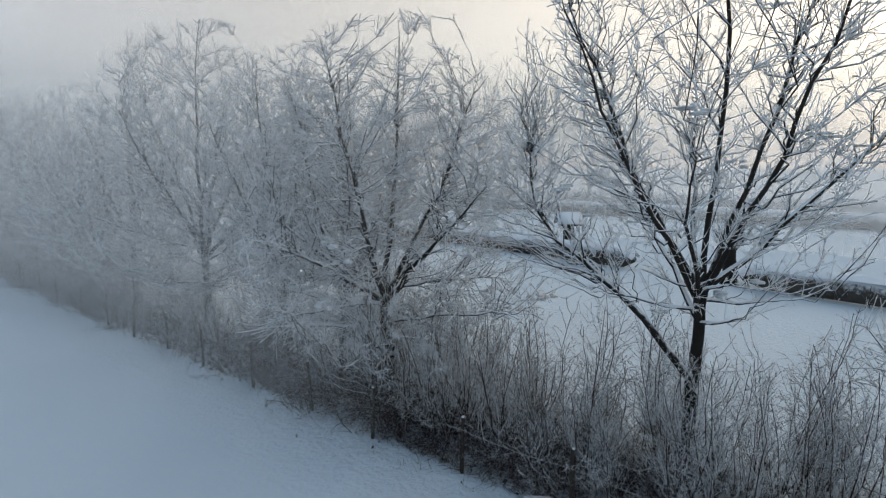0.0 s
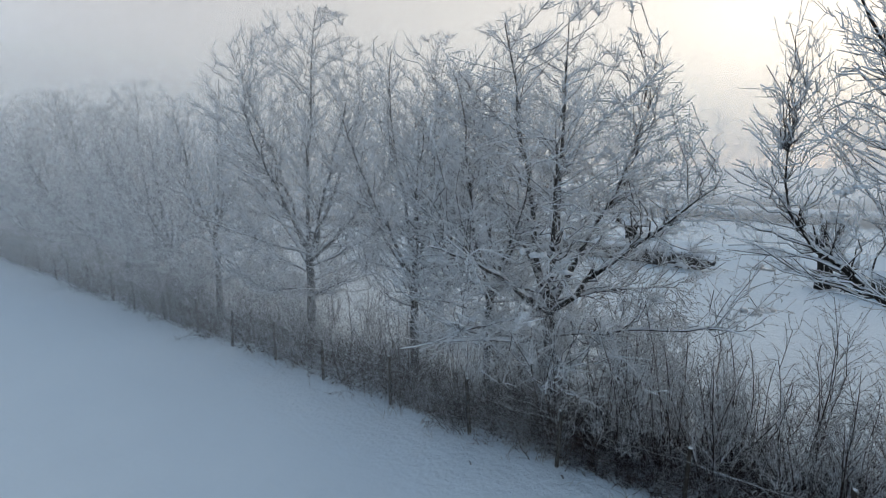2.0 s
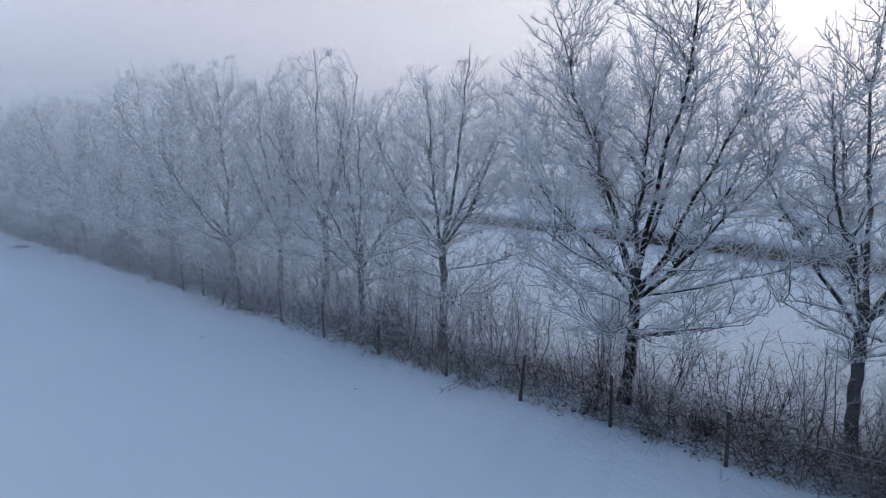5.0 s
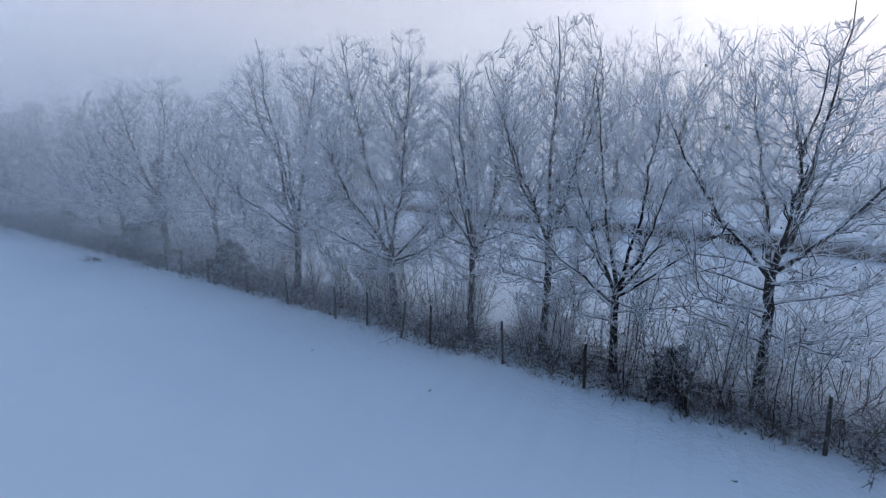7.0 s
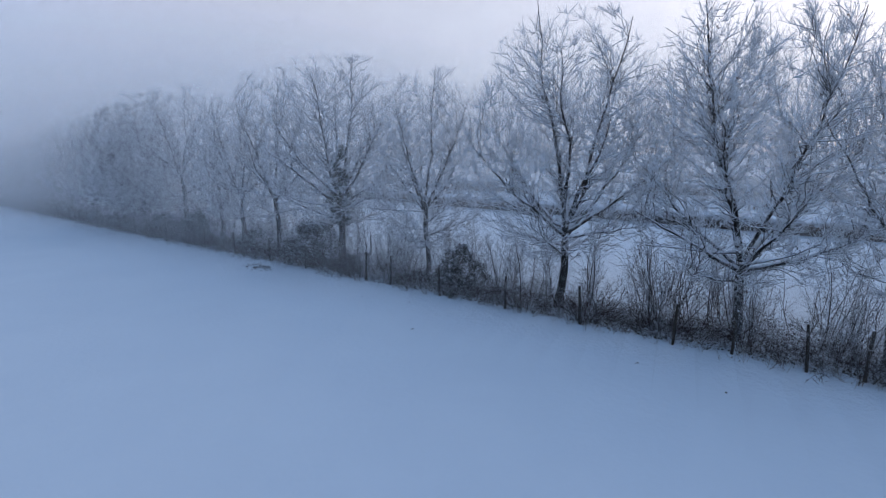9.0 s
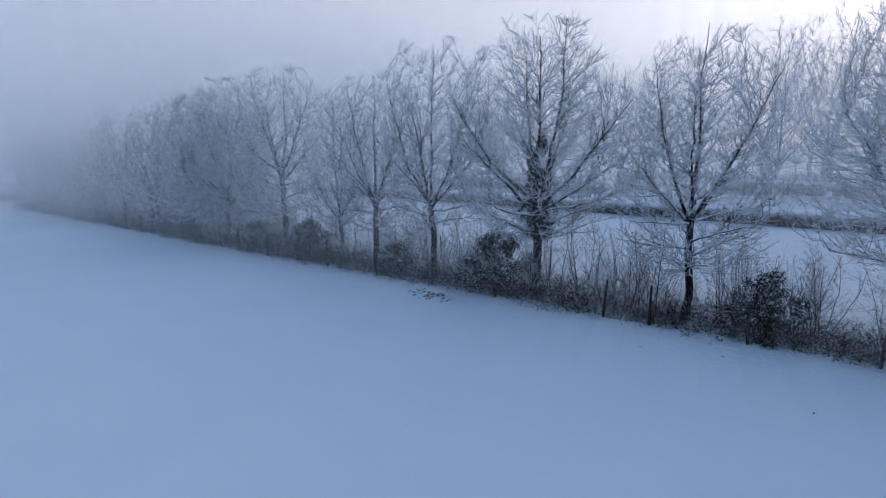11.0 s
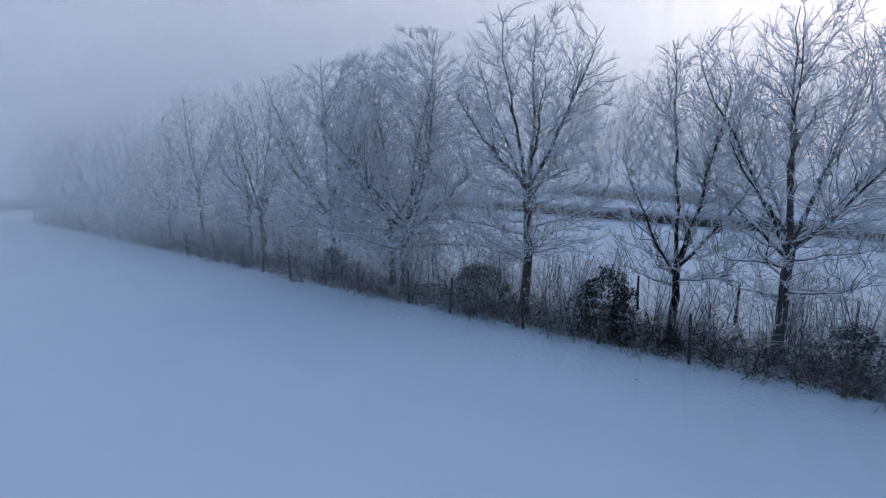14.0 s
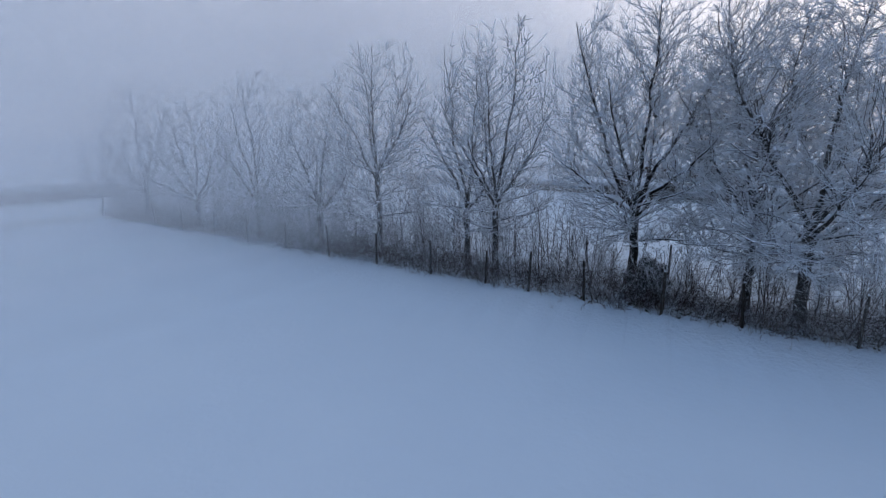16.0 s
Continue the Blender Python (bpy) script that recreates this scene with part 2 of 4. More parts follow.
def shoots(rng, base, way, length, steps, wobble, rise, droop=0.0):
    """Polylines that start at base along way, wander, and bend up (rise) or down (droop, growing to the tip)."""
    n = len(base)
    pts = np.zeros((n, steps, 3))
    pts[:, 0] = base
    d = unit(way)
    step = (length / (steps - 1))[:, None]
    for i in range(1, steps):
        d = d + rng.normal(0, wobble, (n, 3))
        d[:, 2] += rise - droop * i / steps
        d = unit(d)
        pts[:, i] = pts[:, i - 1] + d * step
    return pts


def sprout(rng, pts, rad, count, low, high, angle, spread=0.3):
    """Places and directions of count shoots on every polyline, between the shares low and high of its length."""
    n, k, _ = pts.shape
    u = (np.arange(count)[None] + rng.uniform(0, 1, (n, count))) / count * (high - low) + low
    f = u * (k - 1)
    i = np.minimum(f.astype(int), k - 2)
    w = (f - i)[..., None]
    r = np.arange(n)[:, None]
    at = pts[r, i] * (1 - w) + pts[r, i + 1] * w
    size = rad[r, i] * (1 - w[..., 0]) + rad[r, i + 1] * w[..., 0]
    tan = unit(pts[r, i + 1] - pts[r, i])
    any_way = rng.normal(0, 1, tan.shape)
    out = unit(any_way - (any_way * tan).sum(-1, keepdims=True) * tan)
    a = np.radians(angle) * (1 + rng.uniform(-spread, spread, (n, count)))[..., None]
    way = tan * np.cos(a) + out * np.sin(a)
    return at.reshape(-1, 3), way.reshape(-1, 3), u.ravel(), size.ravel()


def taper(start, tip, steps, power=1.0):
    s = np.linspace(0, 1, steps) ** power
    return start[:, None] * (1 - s) + tip * s


def snow_ridge(rng, pts, rad, lift=0.8, wide=1.12):
    """Snow lying along the upper side of branches, thinner where they are steep, with gaps."""
    tan = unit(np.gradient(pts, axis=1))
    level = np.sqrt(np.clip(1 - tan[..., 2] ** 2, 0, 1))
    r = rad * wide * level * rng.uniform(0.55, 1.3, rad.shape) + 0.002
    p = pts.copy()
    p[..., 2] += rad * lift
    return p, r


def reach_for(rng, lines, rads, targets, steps, sag, lead=0.45, least=0.2, most=9.0, crook=0.03, upward=0.0, fall=0.0):
    """Branches that leave the given lines where it suits and run in an arc to their targets: polylines, size at the foot, and the line each grew from."""
    k = lines.shape[1]
    foot, size = lines.reshape(-1, 3), rads.ravel()
    tan = unit(np.gradient(lines, axis=1)).reshape(-1, 3)
    pick = np.zeros(len(targets), int)
    for i in range(0, len(targets), 400):
        way = targets[i:i + 400, None] - foot[None]
        far_off = np.linalg.norm(way, axis=2) + 1e-6
        along = (way * tan[None]).sum(2) / far_off
        climb = way[..., 2] / far_off
        pick[i:i + 400] = np.argmin(far_off * (1.9 - 1.05 * along - upward * climb + fall * np.maximum(0, 0.3 - climb)) + 5.0 * (far_off < least), axis=1)
    start = foot[pick]
    gap = np.linalg.norm(targets - start, axis=1, keepdims=True)
    end = start + (targets - start) * np.minimum(1.0, most / np.maximum(gap, 1e-6))
    gap = np.minimum(gap, most)
    mid = start + tan[pick] * gap * lead + rng.normal(0, 0.05, start.shape) * gap
    mid[:, 2] += sag * gap[:, 0]
    t = np.linspace(0, 1, steps)[None, :, None]
    pts = (1 - t) ** 2 * start[:, None] + 2 * t * (1 - t) * mid[:, None] + t ** 2 * end[:, None]
    pts[:, 1:] += rng.normal(0, crook, pts[:, 1:].shape) * gap[:, None]
    return pts, size[pick], pick // k


def clumps(rng, centres, size):
    """Small uneven heaps of snow caught in the twigs."""
    u = np.array([(math.cos(a) * math.cos(b), math.sin(a) * math.cos(b), math.sin(b)) for b in (-0.6, 0.15, 0.8) for a in np.arange(6) * math.pi / 3 + b] + [(0, 0, 1)])
    f = [(r * 6 + i, r * 6 + (i + 1) % 6, r * 6 + 6 + (i + 1) % 6, r * 6 + 6 + i) for r in range(2) for i in range(6)] + [(12 + i, 12 + (i + 1) % 6, 18, 18) for i in range(6)]
    f = np.array(f)
    n = len(centres)
    s = size * rng.uniform(0.5, 1.3, (n, 1, 3)) * (1.25, 1.25, 0.55)
    v = centres[:, None] + u[None] * s * rng.uniform(0.75, 1.2, (n, 19, 1))
    f = np.concatenate([f[:, (0, 1, 2)], f[:12, (0, 2, 3)]])
    return v.reshape(-1, 3), (f[None] + np.arange(n)[:, None, None] * 19).reshape(-1, 3)


def build_tree(name, seed, height, fork, reach, base=None, fan=7, open_angle=50, dense=1.0, droop=0.0, girth=0.15, lean=(0.0, 0.0), shift=(0.0, 0.0), peak=0.42, blunt=0.8,
               low_limb=None, twig_r=0.0078, lod=1.0, far=False, leaves=0, heaps=0, twiggy=1.0):
    """A bare broad-leaved tree laden with snow. fan: strong limbs that rise from the fork. The crown's widest part lies at the share peak of its height."""
    rng = np.random.default_rng(seed)
    root = new(name)
    big = height / 10.0 if far else 1.0
    base = fork * 0.72 if base is None else base
    phase, waves = rng.uniform(0, 6.3, 6), rng.integers(2, 6, 6)

    def envelope(h, a):
        side = np.where(h < peak, peak, 1 - peak)
        r = np.maximum(0, 1 - (np.abs(h - peak) / side) ** 2) ** blunt
        lump = sum(np.cos(w * a + q + 9 * h * (1 if i % 2 else -1)) for i, (w, q) in enumerate(zip(waves, phase)))
        return reach * (0.1 + 0.9 * r) * (1 + 0.06 * lump)

    def within(q):
        """Whether places lie in the crown."""
        z = q[..., 2]
        h = np.clip((z - base) / (height - base), 0, 1)
        x, y = q[..., 0] - shift[0] * h ** 0.7 - lean[0] * z, q[..., 1] - shift[1] * h ** 0.7 - lean[1] * z
        r = np.hypot(x, y)
        return (r < envelope(np.clip(h + droop * r * 0.12, 0, 1), np.arctan2(y, x))) & (z < height) & (z > base - droop * 4)

    # trunk
    k = 16
    zs = np.linspace(-0.12, fork, k)
    wob = np.cumsum(rng.normal(0, 0.02 * big, (k, 2)), 0)
    trunk = np.concatenate([wob + np.outer(zs, lean), zs[:, None]], 1)[None]
    trad = (girth * (1 - 0.2 * np.clip(zs / fork, 0, 1)) * (1 + 0.4 * np.exp(-np.clip(zs, 0, None) * 4)))[None]
    bole = mesh_of("trunk", *tubes(trunk, trad, 10, rng), MAT_FAR_HAZED if far else MAT_BARK)
    bole.shade_smooth()
    part("trunk", bole, root)

    # limbs, each in an arc from the trunk to the skin of the crown
    turn0 = rng.uniform(0, 6.3)
    plan = [(fork - (rng.uniform(0, 0.6) * big if i else 0), turn0 + i * 2.4 + rng.uniform(-0.3, 0.3), math.radians(open_angle) * (0.1 + 0.9 * ((i + 0.2) / fan) ** 0.7), 0.035, 0.95, 0.5) for i in range(fan)]
    n_side = int(4 + (fork - base) * 2.6 / big)
    lo, hi = base + 0.1, fork + 0.2
    for i in range(n_side):
        z_at = lo + (hi - lo) * ((i + rng.uniform(0.1, 0.9)) / n_side)
        tilt = math.radians(rng.uniform(66, 86))
        plan.append((z_at, turn0 + 1.0 + i * 2.4 + rng.uniform(-0.4, 0.4), tilt, 0.03, rng.uniform(0.8, 0.97), 0.24))
    L1, R1 = [], []
    for z_at, az, tilt, sag, share, stout in plan:
        p = np.array([np.interp(z_at, zs, trunk[0, :, j]) for j in range(3)])
        out = np.array((math.cos(az), math.sin(az), 0.0))
        way = out * math.sin(tilt) + np.array((0, 0, math.cos(tilt)))
        d = np.arange(0.3, height * 1.2, 0.1)
        ok = within(p + way * d[:, None])
        far_end = (d[ok].max() if ok.any() else 1.0) * share
        hang = droop * far_end * math.sin(tilt) ** 2
        end = p + way * far_end - (0, 0, hang * 0.35)
        mid = p + way * far_end * 0.5 + out * far_end * sag - (0, 0, far_end * sag * 0.7) + (0, 0, hang * 0.3)
        u = np.linspace(0, 1, 12)[:, None]
        line = (1 - u) ** 2 * p + 2 * u * (1 - u) * mid + u ** 2 * end
        line = line + np.cumsum(rng.normal(0, 0.016 * far_end, line.shape), 0) * np.minimum(1, 3 * u) * 0.6
        L1.append(line)
        R1.append(taper(np.array([min(girth * stout, float(np.interp(z_at, zs, trad[0])) * 0.8)]), 0.011 * big, 12, 0.8)[0])
    extra = 0
    if low_limb is not None:
        # a limb that leaves the trunk low down and turns up into a crown of its own
        line = np.array(low_limb, float)
        u = np.linspace(0, len(line) - 1, 12)
        L1.append(np.stack([np.interp(u, np.arange(len(line)), line[:, j]) for j in range(3)], 1) + rng.normal(0, 0.02, (12, 3)))
        R1.append(taper(np.array([0.075]), 0.012, 12)[0])
        extra = 1
    L1, R1 = np.array(L1), np.array(R1)

    def rising(lines, share, steep):
        """Which shoots to keep: in the top of the crown only those that climb."""
        way = lines[:, -1] - lines[:, 0]
        high = lines[:, -1, 2] > base + (height - base) * share
        return ~high | (way[:, 2] > steep * np.linalg.norm(way, axis=1))

    # branches, side branches and twigs that share out the crown evenly among them
    fill = (reach * reach * (height - base) / (85.0 * big ** 3)) ** 0.8 * dense

    def places(n, inner, start):
        """n places spread evenly through the crown, none nearer to its axis than the share inner."""
        i = np.arange(n) + start
        g = np.array([(i * q) % 1.0 for q in (0.8191725, 0.6710436, 0.5497005)])
        grid = np.linspace(0, 1, 60)
        area = np.cumsum(np.maximum(1 - (np.abs(grid - peak) / np.where(grid < peak, peak, 1 - peak)) ** 2, 0.02) ** (1.6 * blunt))
        h = np.interp(g[0], (area - area[0]) / (area[-1] - area[0]), grid) * 0.985
        a = g[1] * 2 * np.pi
        r = np.sqrt(inner ** 2 + (1 - inner ** 2) * g[2]) * envelope(h, a)
        z = base + h * (height - base)
        return np.stack([r * np.cos(a) + shift[0] * h ** 0.7 + lean[0] * z, r * np.sin(a) + shift[1] * h ** 0.7 + lean[1] * z, z - droop * r * r * 1.1 / reach], 1)

    n2 = int((110 if far else 350) * fill ** 0.8)
    goals = places(n2, 0.35, 3)
    if extra:
        e, m = L1[len(plan), 8], 90
        v = rng.uniform(0, 1, m)
        q, a = 1.6 * (1.0 - np.abs(v - 0.3)) * np.sqrt(rng.uniform(0.1, 1, m)), rng.uniform(0, 6.28, m)
        goals = np.concatenate([goals, np.stack([e[0] + q * np.cos(a), e[1] + q * np.sin(a), e[2] - 0.9 + 4.2 * v], 1)])
    L2, size, of1 = reach_for(rng, L1, R1, goals, 7, -0.03 + droop * 0.2, 0.22, 0.35 * big, 2.2 * big, 0.042, 0.38 - droop, max(0.0, 1.6 - droop * 8))
    keep = rising(L2, 0.62, 0.4)
    grown = int(keep[:n2].sum())
    L2, size, of1 = L2[keep], size[keep], of1[keep]
    R2 = taper(np.clip(size * 0.5, 0.0095 * big, 0.026 * big), 0.0062 * big, 7)
    n3 = int((400 if far else 2950) * fill * (0.6 if lod < 0.8 else 1))
    goals = places(n3, 0.12, 50)
    if extra:
        goals = np.concatenate([goals, (L2[grown:, 3:].reshape(-1, 3) + rng.normal(0, 0.35, ((len(L2) - grown) * 4, 3)))])
    L3, size, _ = reach_for(rng, L2, R2, goals, 3, -0.02 + droop * 0.4, 0.16, 0.12 * big, 0.6 * big, 0.11, 0.25 - droop, max(0.0, 1.2 - droop * 8))
    keep = rising(L3, 0.72, 0.15)
    L3, size = L3[keep], size[keep]
    R3 = taper(np.clip(size * 0.7, twig_r * 0.85, twig_r * 1.25), twig_r * 0.75, 3)
    long3 = np.linalg.norm(L3[:, -1] - L3[:, 0], axis=1)
    per4 = 3 if far else max(3, int(round(5 * twiggy * (0.6 if lod < 0.8 else 1))))
    b, w, u4, s4 = sprout(rng, L3, R3, per4, 0.08, 1.0, 54, 0.4)
    l4 = np.clip(np.repeat(long3, per4) * (0.26 * (1 - u4) + 0.16) * rng.uniform(0.6, 1.5, len(b)), 0.06 * big, 0.2 * big)
    w[:, 2] += 0.05 - droop * 1.8
    L4 = np.stack([b, b + unit(w) * l4[:, None]], 1)
    sprays = [in_threes(tubes(L3, R3, 3, rng)), spikes(L4, np.full((len(b), 1), twig_r * 0.95), rng)]
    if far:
        part("crown", mesh_of("crown", *joined([in_threes(tubes(L1, R1, 4, rng)), in_threes(tubes(L2, R2, 3, rng))] + sprays), MAT_FAR_HAZED), root)
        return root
    for i in range(len(plan) + extra):
        own = of1 == i
        part("limb", mesh_of("limb", *joined([tubes(L1[i:i + 1], R1[i:i + 1], 7, rng), tubes(L2[own], R2[own], 4, rng)]), MAT_LIMB), root)
    part("crown", mesh_of("crown", *joined(sprays), MAT_TWIG), root, "fine twigs white with hoar frost")
    if leaves:
        spots = L4[rng.integers(0, len(L4), leaves), 1]
        part("dead_foliage", mesh_of("dead_foliage", *leaf_cloud(rng, spots, np.full((leaves, 3), 0.05), leaves * 4, 0.032), MAT_LEAF), root, "withered brown leaves capped with snow")
    p1, r1 = snow_ridge(rng, L1, np.minimum(R1, 0.045), 0.8, 1.2)
    p1[..., 2] += np.maximum(R1 - 0.045, 0) * 0.8
    p2, r2 = snow_ridge(rng, L2, R2, 0.95, 1.3)
    bear = rng.random(len(L3)) < 0.28
    p3, r3 = snow_ridge(rng, L3[bear], R3[bear], 0.9, 1.25)
    drift = [in_threes(tubes(p1, r1, 5, rng)), in_threes(tubes(p2, r2, 3, rng)), in_threes(tubes(p3, r3, 3, rng))]
    if heaps:
        low = L3[(L3[:, 1, 2] < base + (height - base) * 0.4)][:, 1]
        spots = low[rng.integers(0, len(low), heaps)]
        drift.append(clumps(rng, (spots[:, None] + rng.normal(0, 0.1, (heaps, 4, 3)) * (1, 1, 0.4)).reshape(-1, 3), 0.085))
    drifts = mesh_of("snow", *joined(drift), MAT_CAP)
    drifts.shade_smooth()
    tagged(part("snow", drifts, root, "white snow lying along the branches"), kind="stuff")
    return root


def leaf_cloud(rng, centres, radii, count, size):
    """Small folded leaves scattered through the outer half of some ellipsoids, each leaf two triangles facing its own way."""
    k = rng.integers(0, len(centres), count)
    d = unit(rng.normal(0, 1, (count, 3)))
    p = centres[k] + d * radii[k] * rng.uniform(0.45, 1.05, (count, 1))
    n = unit(d + rng.normal(0, 0.6, (count, 3)))
    a = unit(np.cross(n, rng.normal(0, 1, (count, 3))))
    b = np.cross(n, a)
    s = size * rng.uniform(0.6, 1.3, (count, 1))
    v = np.stack([p - a * s, p - b * s * 0.6 + n * s * 0.2, p + a * s, p + b * s * 0.6 + n * s * 0.2], 1)
    return v.reshape(-1, 3), np.arange(count * 4).reshape(-1, 4)


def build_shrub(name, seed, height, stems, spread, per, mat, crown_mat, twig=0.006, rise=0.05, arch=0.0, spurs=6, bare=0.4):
    """A multi-stemmed bare shrub: stems from the ground, crooked side branches, short spurs on them."""
    rng = np.random.default_rng(seed)
    root = new(name)
    a = rng.uniform(0, 2 * np.pi, stems)
    r = spread * 0.3 * np.sqrt(rng.uniform(0, 1, stems))
    base = np.stack([r * np.cos(a), r * np.sin(a), np.full(stems, -0.05)], 1)
    a2 = a + rng.normal(0, 0.6, stems)
    way = np.concatenate([np.stack([np.cos(a2), np.sin(a2)], 1) * rng.uniform(0.05, 0.8, (stems, 1)) * spread / height, np.ones((stems, 1))], 1)
    l1 = height * rng.uniform(0.6, 1.0, stems)
    L1 = shoots(rng, base, way, l1, 9, 0.09, rise, arch)
    R1 = taper(rng.uniform(0.009, 0.018, stems) * (height / 2.2) ** 0.5, 0.005, 9)
    b, w, u2, s2 = sprout(rng, L1, R1, per, 0.1, 1.0, 52, 0.35)
    l2 = np.clip(np.repeat(l1, per) * (0.44 - 0.27 * u2), 0.15, 1.1) * rng.uniform(0.5, 1.3, len(b))
    L2 = shoots(rng, b, w, l2, 5, 0.2, rise * 1.5, arch * 1.2)
    R2 = taper(np.clip(s2 * 0.6, twig, 0.011), twig * 0.75, 5)
    b, w, u3, s3 = sprout(rng, L2, R2, spurs, 0.1, 1.0, 50, 0.4)
    L3 = np.stack([b, b + unit(w + rng.normal(0, 0.2, w.shape)) * np.clip(np.repeat(l2, spurs) * rng.uniform(0.15, 0.5, len(b)), 0.04, 0.24)[:, None]], 1)
    R3 = np.full((len(b), 1), twig * 0.95)
    # frost lies on the upper twigs; low in the thicket they are bare, with shade put into their dark colour
    upper2 = L2[:, -1, 2] > height * bare + rng.normal(0, 0.12 * height, len(L2))
    upper3 = np.repeat(upper2, spurs)
    tagged(part("brushwood", mesh_of("brushwood", *joined([in_threes(tubes(L1, R1, 3, rng)), in_threes(tubes(L2[~upper2], R2[~upper2], 3, rng)), spikes(L3[~upper3], R3[~upper3], rng)]), mat), root), kind="stuff")
    part("crown", mesh_of("crown", *joined([in_threes(tubes(L2[upper2], R2[upper2], 3, rng)), spikes(L3[upper3], R3[upper3], rng)]), crown_mat), root)
    return root


# ---- ground ----
def ground_z(x, y):
    """Height of the land: an even field, small tussocks along the fence, a shallow ditch under the trees."""
    near = np.exp(-((x + 0.2) / 1.6) ** 2)
    lump = np.sin(x * 5.1 + 1.3 * np.sin(y * 2.3)) * np.sin(y * 4.3 + 1.7 * np.sin(x * 3.1)) + 0.6 * np.sin(x * 11.3 + y * 3.0) * np.sin(y * 9.7 - x * 2.0)
    wide = 0.05 * np.sin(x * 0.21 + 0.4) * np.sin(y * 0.13) + 0.02 * np.sin(x * 0.9) * np.sin(y * 0.7)
    return wide + 0.035 * near * lump - 0.1 * np.exp(-((x - 1.8) / 0.9) ** 2)


def steps(pairs):
    out = []
    for a, b, d in pairs:
        out.append(np.arange(a, b, d))
    return np.concatenate(out)


gx = steps([(-2000, -200, 200), (-200, -40, 10), (-40, -6, 1.0), (-6, 5, 0.25), (5, 30, 1.0), (30, 150, 6), (150, 2001, 150)])
gy = steps([(-2000, -100, 150), (-100, 0, 6), (0, 115, 0.45), (115, 160, 1.0), (160, 400, 12), (400, 2001, 160)])
GX, GY = np.meshgrid(gx, gy)
gv = np.stack([GX, GY, ground_z(GX, GY)], -1).reshape(-1, 3)
nx, ny = len(gx), len(gy)
ii = (np.arange(ny - 1)[:, None] * nx + np.arange(nx - 1)[None]).ravel()
gmesh = mesh_of("ground", gv, np.stack([ii, ii + 1, ii + nx + 1, ii + nx], 1), MAT_SNOW)
gmesh.shade_smooth()
tagged(new("ground", gmesh), "snow-covered field sloping smoothly away into mist", "ground", kind="structure")


def on_ground(x, y, lift=0.0):
    return float(ground_z(np.float64(x), np.float64(y))) + lift


